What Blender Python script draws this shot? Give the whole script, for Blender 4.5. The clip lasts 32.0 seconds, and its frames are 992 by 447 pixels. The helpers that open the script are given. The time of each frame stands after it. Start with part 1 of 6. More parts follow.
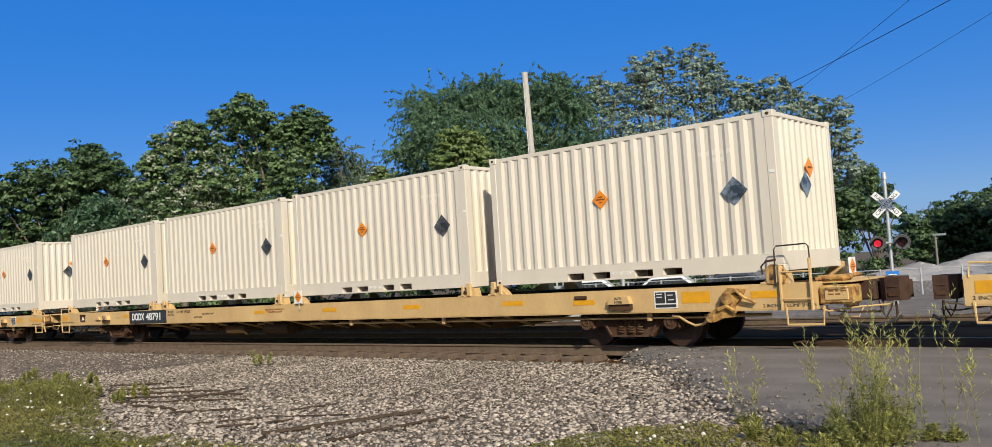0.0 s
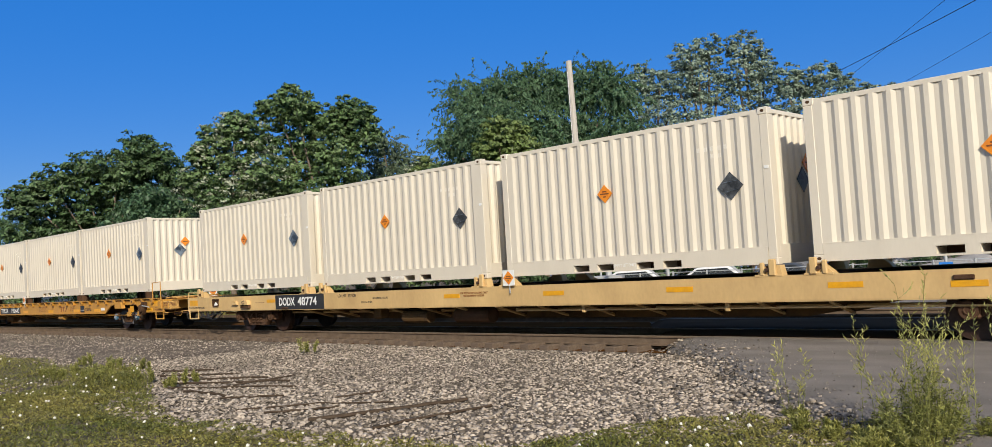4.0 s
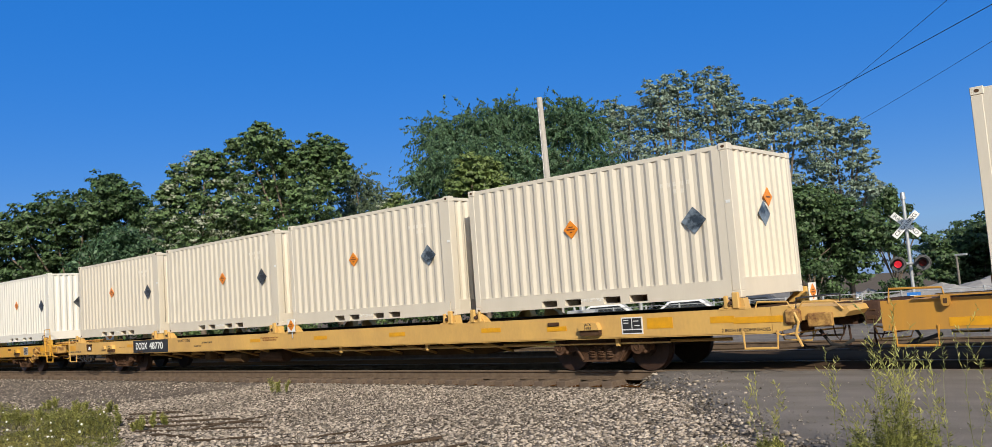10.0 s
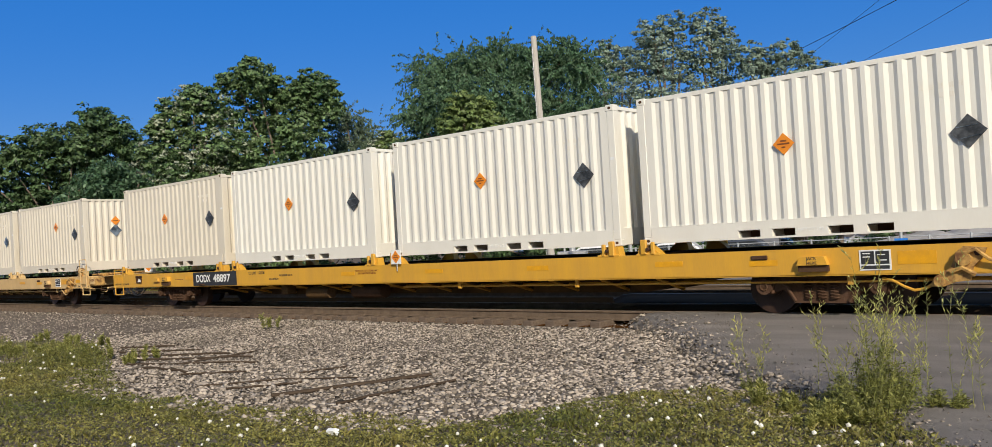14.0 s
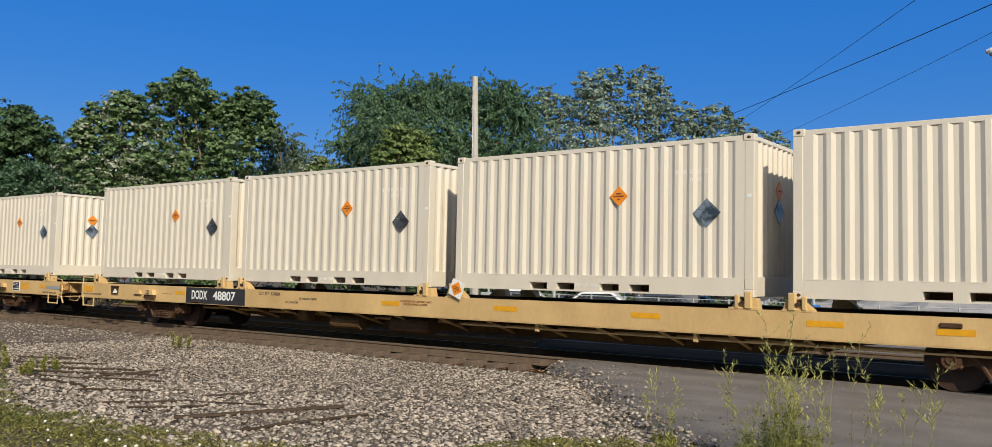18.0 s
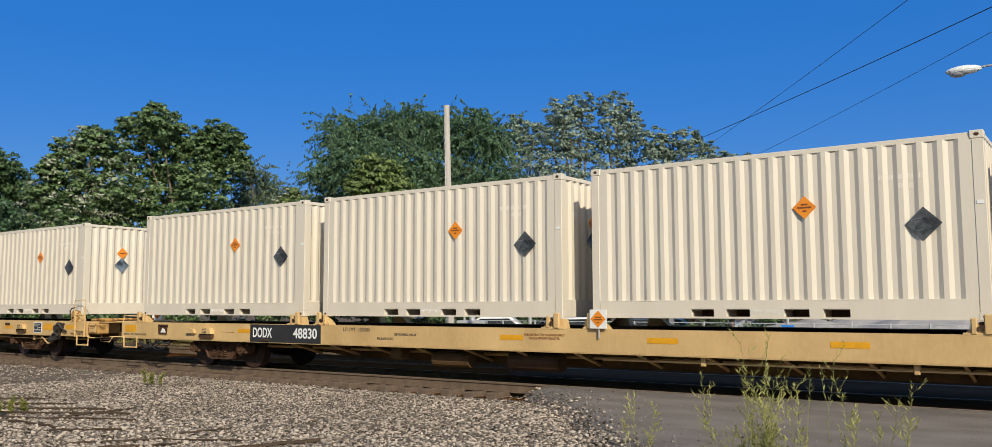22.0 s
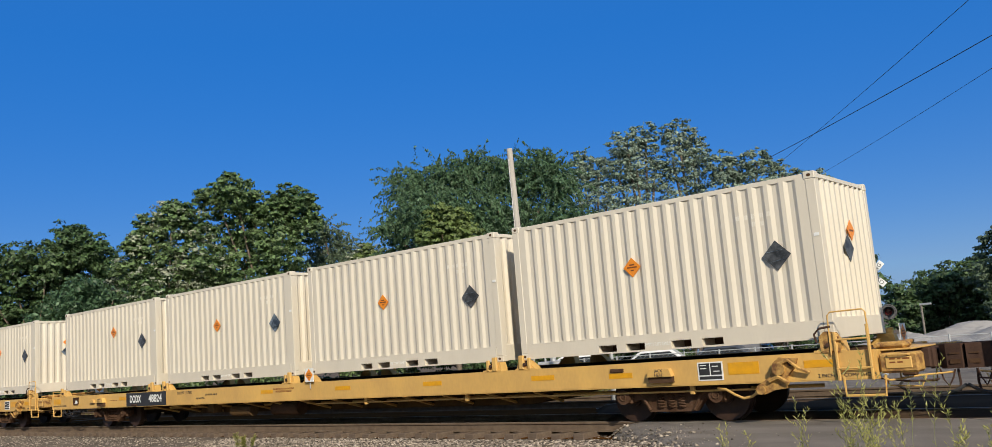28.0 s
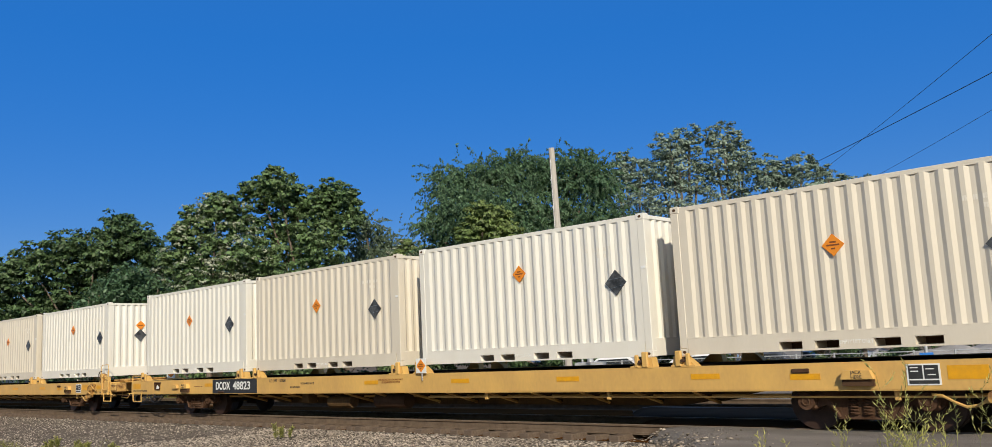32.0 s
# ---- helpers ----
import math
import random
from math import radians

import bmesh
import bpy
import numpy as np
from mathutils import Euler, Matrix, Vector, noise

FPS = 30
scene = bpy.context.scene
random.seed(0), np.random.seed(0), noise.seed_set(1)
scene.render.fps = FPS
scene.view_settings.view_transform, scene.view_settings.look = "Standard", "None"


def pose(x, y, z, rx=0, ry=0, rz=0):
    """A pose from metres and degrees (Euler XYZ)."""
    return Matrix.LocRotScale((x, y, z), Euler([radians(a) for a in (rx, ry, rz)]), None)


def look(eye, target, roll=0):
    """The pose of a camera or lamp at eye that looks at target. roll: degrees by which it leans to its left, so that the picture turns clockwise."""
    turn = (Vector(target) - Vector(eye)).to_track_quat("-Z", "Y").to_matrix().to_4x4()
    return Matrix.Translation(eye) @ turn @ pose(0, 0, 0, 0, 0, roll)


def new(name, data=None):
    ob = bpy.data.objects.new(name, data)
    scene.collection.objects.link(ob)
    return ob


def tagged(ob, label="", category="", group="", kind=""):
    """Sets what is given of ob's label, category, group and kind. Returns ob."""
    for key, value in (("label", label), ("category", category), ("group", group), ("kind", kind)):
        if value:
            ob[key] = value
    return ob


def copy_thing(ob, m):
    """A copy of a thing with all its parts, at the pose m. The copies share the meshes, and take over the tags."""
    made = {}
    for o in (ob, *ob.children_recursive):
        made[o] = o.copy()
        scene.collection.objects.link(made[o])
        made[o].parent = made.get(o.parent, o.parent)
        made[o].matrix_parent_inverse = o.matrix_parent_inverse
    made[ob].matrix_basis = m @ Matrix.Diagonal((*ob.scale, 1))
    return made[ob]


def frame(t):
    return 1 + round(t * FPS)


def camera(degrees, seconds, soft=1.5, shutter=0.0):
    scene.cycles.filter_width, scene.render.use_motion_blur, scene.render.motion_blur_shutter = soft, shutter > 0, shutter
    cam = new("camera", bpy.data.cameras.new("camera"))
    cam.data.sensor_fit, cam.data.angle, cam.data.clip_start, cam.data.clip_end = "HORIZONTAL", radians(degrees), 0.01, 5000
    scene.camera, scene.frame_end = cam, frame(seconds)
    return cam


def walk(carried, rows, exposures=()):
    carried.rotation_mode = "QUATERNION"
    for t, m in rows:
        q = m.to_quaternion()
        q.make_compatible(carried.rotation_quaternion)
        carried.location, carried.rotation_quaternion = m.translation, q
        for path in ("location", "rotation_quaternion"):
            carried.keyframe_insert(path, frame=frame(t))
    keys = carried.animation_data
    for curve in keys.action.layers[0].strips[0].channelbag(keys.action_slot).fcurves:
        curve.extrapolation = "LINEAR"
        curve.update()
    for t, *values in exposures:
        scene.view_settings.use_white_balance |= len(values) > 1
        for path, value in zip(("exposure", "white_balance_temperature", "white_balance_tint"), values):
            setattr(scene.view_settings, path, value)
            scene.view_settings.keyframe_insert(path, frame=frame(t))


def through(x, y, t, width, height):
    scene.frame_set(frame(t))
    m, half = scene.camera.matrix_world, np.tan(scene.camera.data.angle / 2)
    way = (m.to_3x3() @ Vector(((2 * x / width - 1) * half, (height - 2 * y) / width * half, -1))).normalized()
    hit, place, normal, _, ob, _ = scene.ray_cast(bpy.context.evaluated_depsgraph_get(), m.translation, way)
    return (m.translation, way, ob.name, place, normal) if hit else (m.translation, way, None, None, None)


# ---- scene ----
# The camera stands still in the hand and turns; z = 0 is the top of the rails, the track runs along x.
EYE = (0.0, 0.0, 1.46)
TURNS = [
    (0, 41.19, 3.36, 3.64), (0.5, 41.83, 3.28, 3.62), (1, 42.22, 3.08, 3.65), (1.5, 42.56, 2.97, 3.44),
    (2, 42.94, 2.98, 3.26), (2.5, 43.42, 2.96, 3.23), (3, 43.69, 2.89, 3.23), (3.5, 43.79, 2.81, 3.28),
    (5.5, 45.34, 3.35, 4.08), (6, 45.24, 3.58, 4.21), (6.5, 44.59, 3.47, 4.35), (7, 43.77, 3.48, 4.40),
    (7.5, 43.32, 3.49, 4.68), (8, 43.03, 3.63, 4.58), (8.5, 42.94, 4.12, 4.26), (9, 42.76, 4.71, 4.05),
    (9.5, 42.45, 4.94, 4.13), (10, 42.15, 5.07, 4.22), (10.5, 41.96, 5.30, 4.00), (11, 41.90, 5.40, 3.88),
    (11.5, 41.81, 5.65, 3.68), (12, 41.72, 5.92, 3.23), (12.5, 41.76, 6.12, 3.01), (13, 41.75, 6.22, 2.84),
    (13.5, 41.88, 4.52, 3.22), (14, 41.84, 1.11, 3.37), (14.5, 42.62, 1.40, 3.43), (15, 42.75, 2.95, 2.34),
    (15.5, 43.14, 2.79, 2.07), (17.5, 37.33, 2.26, -0.54), (18, 37.07, 3.52, -1.21), (18.5, 36.77, 4.03, -1.44),
    (19, 36.59, 4.33, -1.54), (19.5, 36.35, 4.66, -1.76), (20, 36.10, 4.91, -1.82), (20.5, 35.79, 5.15, -1.90),
    (21, 35.59, 5.24, -1.26), (21.5, 35.41, 5.25, -0.54), (22, 35.39, 5.34, 0.17), (22.5, 35.47, 5.51, 1.09),
    (23, 35.75, 5.68, 1.76), (23.5, 36.15, 5.85, 2.04), (24, 36.48, 6.13, 2.45), (24.5, 36.77, 6.45, 2.68),
    (26.5, 38.53, 7.29, 3.76), (27, 38.93, 7.52, 4.08), (27.5, 39.41, 7.78, 4.35), (28, 39.95, 8.23, 4.52),
    (28.5, 40.45, 8.51, 4.73), (29, 40.86, 8.95, 4.72), (29.5, 41.19, 9.26, 4.45), (30, 41.61, 9.33, 4.20),
    (30.5, 42.02, 9.25, 4.10), (31, 42.23, 9.08, 4.06), (31.5, 42.27, 9.03, 3.72), (32, 42.61, 8.31, 2.77),
]
# how far the train has rolled, each half second
RUN = [
    0.00, 4.33, 8.70, 13.05, 17.41, 21.76, 26.11, 30.45, 34.77, 39.09, 43.39, 47.68, 51.96,
    56.22, 60.47, 64.79, 69.10, 73.39, 77.68, 81.92, 86.14, 90.30, 94.49, 98.69, 102.88, 107.01,
    111.14, 115.23, 119.41, 123.58, 127.80, 131.94, 136.12, 140.28, 144.43, 148.56, 152.63, 156.70, 160.79,
    164.87, 168.96, 172.98, 177.00, 181.02, 185.03, 189.05, 193.06, 197.06, 201.07, 205.08, 209.08, 213.08,
    217.08, 221.07, 225.04, 229.01, 232.97, 236.93, 240.89, 244.82, 248.72, 252.59, 256.44, 260.28, 264.11,
]

cam = camera(59.2, 32.0, soft=0.55)


def turned(yaw, pitch, roll):
    return pose(*EYE, 90 + pitch, 0, yaw) @ pose(0, 0, 0, 0, 0, -roll)


walk(cam, [(t, turned(y, p, r)) for t, y, p, r in TURNS], [(0, 0.10, 6530, 10), (13, 0.07, 6530, 10), (14, -0.02, 6560, 10), (15.5, 0.0, 6560, 10), (17.5, -0.01, 6600, 9), (24, -0.01, 6600, 9), (32, -0.04, 6620, 9)])

# ---- light ----
SUN = Vector((0.645, -0.5, 0.47)).normalized()
world = bpy.data.worlds.new("sky")
scene.world = world
world.use_nodes = True
wn = world.node_tree
sky = wn.nodes.new("ShaderNodeTexSky")
sky.sky_type, sky.sun_disc = "NISHITA", False
sky.sun_elevation, sky.sun_rotation = math.asin(SUN.z), math.atan2(SUN.x, SUN.y)
sky.air_density, sky.dust_density, sky.ozone_density = 1.0, 0.6, 3.0
deep = wn.nodes.new("ShaderNodeHueSaturation")
deep.inputs["Hue"].default_value, deep.inputs["Saturation"].default_value, deep.inputs["Value"].default_value = 0.521, 1.64, 1.04
even = wn.nodes.new("ShaderNodeGamma")
even.inputs["Gamma"].default_value = 0.85
wn.links.new(sky.outputs[0], even.inputs["Color"])
wn.links.new(even.outputs[0], deep.inputs["Color"])
# clear, dry air: the blue is nearly even down to the horizon
clear = wn.nodes.new("ShaderNodeMix")
clear.data_type = "RGBA"
clear.inputs["Factor"].default_value = 0.62
clear.inputs["B"].default_value = (0.24, 1.52, 4.95, 1)
wn.links.new(deep.outputs[0], clear.inputs["A"])
# round the sun the sky is paler: from deep blue opposite to it to the plain sky on its side
toward, facing, pale, whole = (wn.nodes.new(k) for k in ("ShaderNodeTexCoord", "ShaderNodeVectorMath", "ShaderNodeMapRange", "ShaderNodeMix"))
facing.operation, pale.interpolation_type, whole.data_type = "DOT_PRODUCT", "SMOOTHSTEP", "RGBA"
facing.inputs[1].default_value = SUN
pale.inputs["From Min"].default_value, pale.inputs["From Max"].default_value = -0.45, 0.5
wn.links.new(toward.outputs["Generated"], facing.inputs[0])
wn.links.new(facing.outputs["Value"], pale.inputs["Value"])
wn.links.new(pale.outputs["Result"], whole.inputs["Factor"])
wn.links.new(clear.outputs["Result"], whole.inputs["A"])
wn.links.new(sky.outputs[0], whole.inputs["B"])
wn.links.new(whole.outputs["Result"], wn.nodes["Background"].inputs[0])
wn.nodes["Background"].inputs[1].default_value = 0.134
sun = new("sun", bpy.data.lights.new("sun", "SUN"))
sun.data.energy, sun.data.angle, sun.data.color = 4.55, radians(0.5), (1.0, 0.905, 0.745)
sun.matrix_world = look((30, -30, 40), Vector((30, -30, 40)) - SUN)


# ---- materials ----
def material(name, base, rough=0.6, metal=0.0, second=None, spread=0.5, scale=4.0, fine=40.0, bump=0.1, tint=0.0, stretch=(1, 1, 1), coords="Object"):
    """Two colours mixed by coarse and fine noise, relief from the fine one; tint: how far pieces differ."""
    m = bpy.data.materials.new(name)
    m.use_nodes = True
    n, link = m.node_tree.nodes, m.node_tree.links.new
    b = n["Principled BSDF"]
    b.inputs["Roughness"].default_value, b.inputs["Metallic"].default_value = rough, metal
    b.inputs["Specular IOR Level"].default_value = 0.5 if rough < 0.7 else 0.15 if rough < 0.8 else 0.0
    tc, mp = n.new("ShaderNodeTexCoord"), n.new("ShaderNodeMapping")
    mp.inputs["Scale"].default_value = stretch
    link(tc.outputs[coords], mp.inputs[0])
    a, c = n.new("ShaderNodeTexNoise"), n.new("ShaderNodeTexNoise")
    a.inputs["Scale"].default_value, c.inputs["Scale"].default_value = scale, fine
    a.inputs["Detail"].default_value = 5
    link(mp.outputs[0], a.inputs[0]), link(mp.outputs[0], c.inputs[0])
    ad = n.new("ShaderNodeMath")
    ad.operation = "MULTIPLY_ADD"
    ad.inputs[1].default_value = 0.35
    link(c.outputs[0], ad.inputs[0]), link(a.outputs[0], ad.inputs[2])
    ramp = n.new("ShaderNodeValToRGB")
    ramp.color_ramp.elements[0].position, ramp.color_ramp.elements[1].position = 0.67 - spread * 0.35, 0.67 + spread * 0.35
    ramp.color_ramp.elements[0].color = (*base, 1)
    ramp.color_ramp.elements[1].color = (*(second or [v * 0.82 for v in base]), 1)
    link(ad.outputs[0], ramp.inputs[0])
    out = ramp.outputs[0]
    if tint:
        hs, geo, mr = n.new("ShaderNodeHueSaturation"), n.new("ShaderNodeNewGeometry"), n.new("ShaderNodeMapRange")
        mr.inputs[3].default_value, mr.inputs[4].default_value = 1 - tint, 1 + tint
        link(geo.outputs["Random Per Island"], mr.inputs[0]), link(mr.outputs[0], hs.inputs["Value"]), link(out, hs.inputs["Color"])
        out = hs.outputs[0]
    link(out, b.inputs["Base Color"])
    if bump:
        bp = n.new("ShaderNodeBump")
        bp.inputs["Strength"].default_value, bp.inputs["Distance"].default_value = bump, 0.02
        link(c.outputs[0], bp.inputs["Height"]), link(bp.outputs[0], b.inputs["Normal"])
    return m


def leafy(name, base, second, tint=0.35, through=0.3):
    m = material(name, base, 0.55, 0, second, 0.6, 0.35, 2.0, 0, tint)
    n, link = m.node_tree.nodes, m.node_tree.links.new
    b = n["Principled BSDF"]
    tr, mix = n.new("ShaderNodeBsdfTranslucent"), n.new("ShaderNodeMixShader")
    mix.inputs[0].default_value = through
    link(b.inputs["Base Color"].links[0].from_socket, tr.inputs[0])
    link(b.outputs[0], mix.inputs[1]), link(tr.outputs[0], mix.inputs[2])
    link(mix.outputs[0], n["Material Output"].inputs[0])
    return m


def lit(name, color, power):
    m = bpy.data.materials.new(name)
    m.use_nodes = True
    b = m.node_tree.nodes["Principled BSDF"]
    b.inputs["Base Color"].default_value = (*color, 1)
    b.inputs["Emission Color"].default_value, b.inputs["Emission Strength"].default_value = (*color, 1), power
    return m


# darker, browner asphalt: the shade under and behind the train as colour
SHADE_ASPHALT = material("asphalt darkened for train shade", (0.085, 0.055, 0.036), 0.9, 0, (0.12, 0.082, 0.056), 0.8, 0.9, 50, 0.6)
BRIGHT = material("fresh yellow car paint", (0.68, 0.36, 0.03), 0.5, 0, (0.52, 0.28, 0.045), 0.9, 1.4, 26, 0.05, 0, (2.5, 1, 0.35))
BEIGE = material("beige container paint", (0.68, 0.62, 0.51), 0.5, 0, (0.61, 0.55, 0.45), 0.9, 1.6, 22, 0.04, 0, (1.6, 1.6, 0.35))
CREAM = material("cream container paint", (0.76, 0.735, 0.66), 0.5, 0, (0.70, 0.67, 0.59), 0.9, 1.6, 22, 0.04, 0, (1.6, 1.6, 0.35))
YELLOW = material("worn yellow car paint", (0.72, 0.44, 0.12), 0.55, 0, (0.50, 0.30, 0.10), 0.9, 1.3, 14, 0.08, 0, (1.3, 1, 0.6))
PALE = material("faded yellow car paint", (0.67, 0.46, 0.20), 0.6, 0, (0.46, 0.30, 0.13), 0.9, 1.3, 14, 0.08, 0, (1.3, 1, 0.6))
AMBER = material("amber car paint", (0.55, 0.27, 0.035), 0.5, 0, (0.42, 0.22, 0.05), 0.9, 1.4, 22, 0.06, 0, (2.5, 1, 0.35))
STAINED = material("rust-stained yellow paint", (0.55, 0.33, 0.10), 0.7, 0, (0.16, 0.075, 0.035), 0.5, 7, 26, 0.2)
# car yellow with both dirt and the shade under the deck mixed in
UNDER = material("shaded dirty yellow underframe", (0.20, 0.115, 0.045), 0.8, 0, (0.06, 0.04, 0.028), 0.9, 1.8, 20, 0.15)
REFLECT = material("yellow reflective sheet", (0.75, 0.36, 0.01), 0.35, 0, (0.62, 0.30, 0.02), 0.6, 8, 60, 0)
# warm dark brown that holds the train's shade on the track bed
SHADE_BED = material("ballast darkened for train shade", (0.11, 0.05, 0.018), 0.95, 0, (0.07, 0.032, 0.012), 0.9, 1.1, 16, 1.0)
DISC = material("dull grey signal disc", (0.10, 0.10, 0.10), 0.6, 0, (0.07, 0.07, 0.07), 0.6, 5, 30, 0.05)
# serves as real grime, and as painted shade in holes, slots and pockets
GRIME_SHADE = material("dark underframe grime and recess shade", (0.06, 0.034, 0.02), 0.85, 0, (0.11, 0.065, 0.04), 0.8, 3, 30, 0.2)
SOOT = material("greasy black casting", (0.022, 0.018, 0.015), 0.6, 0, (0.05, 0.04, 0.033), 0.8, 5, 40, 0.2)
STEEL = material("rusty truck steel", (0.055, 0.028, 0.016), 0.8, 0.1, (0.125, 0.075, 0.05), 0.8, 5, 40, 0.2)
TREAD = material("worn wheel steel", (0.055, 0.027, 0.016), 0.6, 0.1, (0.025, 0.012, 0.007), 0.7, 6, 40, 0.1)
RAILTOP = material("worn rail head", (0.30, 0.23, 0.17), 0.6, 0.25, (0.20, 0.15, 0.11), 0.6, 3, 50, 0.02)
RUST = material("brown rail rust", (0.12, 0.088, 0.064), 0.85, 0.1, (0.19, 0.14, 0.10), 0.7, 6, 60, 0.15)
BLACK = material("black stencil panel", (0.02, 0.02, 0.022), 0.5, 0, (0.035, 0.035, 0.035), 0.6, 4, 30, 0.03)
WHITE = material("white stencil paint", (0.80, 0.80, 0.78), 0.5, 0, (0.7, 0.7, 0.66), 0.7, 8, 50, 0)
FAINT = material("faint marking", (0.755, 0.715, 0.63), 0.6, 0, (0.68, 0.63, 0.53), 0.5, 5, 40, 0)
ORANGE = material("orange placard", (0.82, 0.28, 0.02), 0.4, 0, (0.72, 0.22, 0.02), 0.6, 6, 60, 0)
ORANGE_MARK = material("dark print", (0.22, 0.07, 0.015), 0.5)
SLATE = material("dark grey placard sheet", (0.022, 0.024, 0.026), 0.45, 0.0, (0.10, 0.105, 0.11), 0.5, 5, 20, 0.3)
SILVERED = material("blue-grey placard sheet", (0.04, 0.055, 0.075), 0.3, 0.2, (0.22, 0.27, 0.32), 0.3, 5, 14, 0.4)
HUB = material("blue bearing cap", (0.10, 0.22, 0.34), 0.4, 0.2)
ASPHALT = material("grey asphalt", (0.175, 0.155, 0.137), 0.9, 0, (0.27, 0.242, 0.215), 0.7, 0.8, 60, 0.9, 0, (1, 2.2, 1))
SOIL = material("gravel bed", (0.19, 0.158, 0.128), 0.95, 0, (0.10, 0.083, 0.067), 0.9, 0.7, 14, 1.0)
STONE = material("limestone gravel", (0.38, 0.322, 0.262), 0.9, 0, (0.19, 0.16, 0.128), 0.9, 0.5, 6, 0.2, 0.85)
# one dark colour for timbers and for the shadow lines of ruts
TIMBER_RUT_SHADE = material("dark timber and rut shadow", (0.045, 0.032, 0.022), 0.9, 0, (0.09, 0.066, 0.048), 0.8, 5, 30, 0.4)
TIE = material("creosoted tie", (0.11, 0.08, 0.06), 0.9, 0, (0.19, 0.145, 0.11), 0.8, 4, 30, 0.4, 0, (1, 8, 8))
CLOVER = leafy("clover leaves", (0.125, 0.145, 0.028), (0.26, 0.235, 0.06), 0.7)
GRASS = leafy("grass", (0.12, 0.125, 0.024), (0.235, 0.20, 0.055), 0.75)
WEED = leafy("weed green", (0.15, 0.17, 0.038), (0.27, 0.26, 0.07), 0.6)
POD = leafy("yellow-green pods", (0.46, 0.43, 0.13), (0.32, 0.33, 0.09), 0.3)
PETAL = material("white clover", (0.75, 0.73, 0.65), 0.7, bump=0)
MAPLE = leafy("maple leaves", (0.078, 0.145, 0.05), (0.155, 0.225, 0.09), 0.65)
DARKLEAF = leafy("dark leaves", (0.052, 0.102, 0.035), (0.105, 0.165, 0.065), 0.65)
LOCUST = leafy("locust leaves", (0.06, 0.125, 0.06), (0.10, 0.175, 0.085), 0.45)
POPLAR = leafy("silvery poplar leaves", (0.15, 0.215, 0.155), (0.28, 0.345, 0.265), 0.45)
ASH = leafy("grey-green ash leaves", (0.085, 0.13, 0.075), (0.14, 0.19, 0.11), 0.5)
LIGHTLEAF = leafy("light leaves", (0.13, 0.19, 0.055), (0.18, 0.24, 0.075), 0.4)
BLOSSOM = leafy("pale leaf undersides", (0.42, 0.44, 0.33), (0.30, 0.34, 0.22), 0.3)
BARK = material("bark", (0.13, 0.10, 0.08), 0.95, 0, (0.22, 0.18, 0.14), 0.8, 4, 30, 0.6, 0, (4, 4, 0.6))
POLEWOOD = material("weathered pole wood", (0.50, 0.46, 0.41), 0.9, 0, (0.36, 0.33, 0.29), 0.8, 5, 30, 0.3, 0, (6, 6, 0.4))
GREYWOOD = material("grey pole wood", (0.24, 0.22, 0.19), 0.9, 0, (0.16, 0.145, 0.125), 0.8, 5, 30, 0.3, 0, (6, 6, 0.4))
GALV = material("galvanised steel", (0.52, 0.53, 0.53), 0.45, 0.5, (0.42, 0.43, 0.43), 0.7, 5, 40, 0.05)
LAMPBLACK = material("black signal hood", (0.03, 0.03, 0.032), 0.6, 0, (0.05, 0.05, 0.05), 0.6, 5, 30, 0.05)
GLASSRED = material("unlit red lens", (0.10, 0.012, 0.012), 0.15, 0, bump=0)
REDLIT = lit("lit red lens", (1.0, 0.03, 0.05), 0.55)
BLUE = material("blue sign", (0.03, 0.20, 0.62), 0.4, bump=0)
CABLE = material("black cable", (0.02, 0.02, 0.022), 0.6, bump=0)
ROOFING = material("grey shingles", (0.17, 0.17, 0.18), 0.9, 0, (0.12, 0.12, 0.125), 0.8, 3, 20, 0.3)
SIDING = material("pale siding", (0.62, 0.60, 0.56), 0.7, 0, (0.52, 0.50, 0.46), 0.7, 2, 20, 0.1)
PANE = material("dark window glass", (0.03, 0.035, 0.04), 0.1, 0, bump=0)
CARWHITE = material("white car paint", (0.75, 0.75, 0.75), 0.25, 0, bump=0)
CARDARK = material("dark car paint", (0.06, 0.07, 0.09), 0.25, 0, bump=0)
CONCRETE = material("concrete block", (0.42, 0.41, 0.39), 0.9, 0, (0.33, 0.32, 0.30), 0.8, 2, 30, 0.3)
PILE = material("grey stone pile", (0.40, 0.38, 0.36), 0.95, 0, (0.30, 0.285, 0.27), 0.9, 1.5, 12, 0.8)
BROWN = material("dark rusty coupler steel", (0.055, 0.035, 0.028), 0.8, 0.2, (0.10, 0.06, 0.045), 0.8, 6, 40, 0.2)


# ---- mesh tools ----
def part(name, bm, mat, parent=None, label=""):
    me = bpy.data.meshes.new(name)
    bm.to_mesh(me)
    bm.free()
    me.materials.append(mat)
    ob = new(name, me)
    ob.parent = parent
    return tagged(ob, label)


def soup(name, verts, faces, mat, parent=None, label=""):
    me = bpy.data.meshes.new(name)
    if isinstance(verts, np.ndarray):
        me.vertices.add(len(verts))
        me.vertices.foreach_set("co", verts.astype(np.float32).ravel())
        n = faces.shape[1]
        me.loops.add(faces.size)
        me.loops.foreach_set("vertex_index", faces.astype(np.int32).ravel())
        me.polygons.add(len(faces))
        me.polygons.foreach_set("loop_start", np.arange(0, faces.size, n, dtype=np.int32))
        me.update(calc_edges=True)
    else:
        me.from_pydata(verts, [], faces)
    me.materials.append(mat)
    ob = new(name, me)
    ob.parent = parent
    return tagged(ob, label)


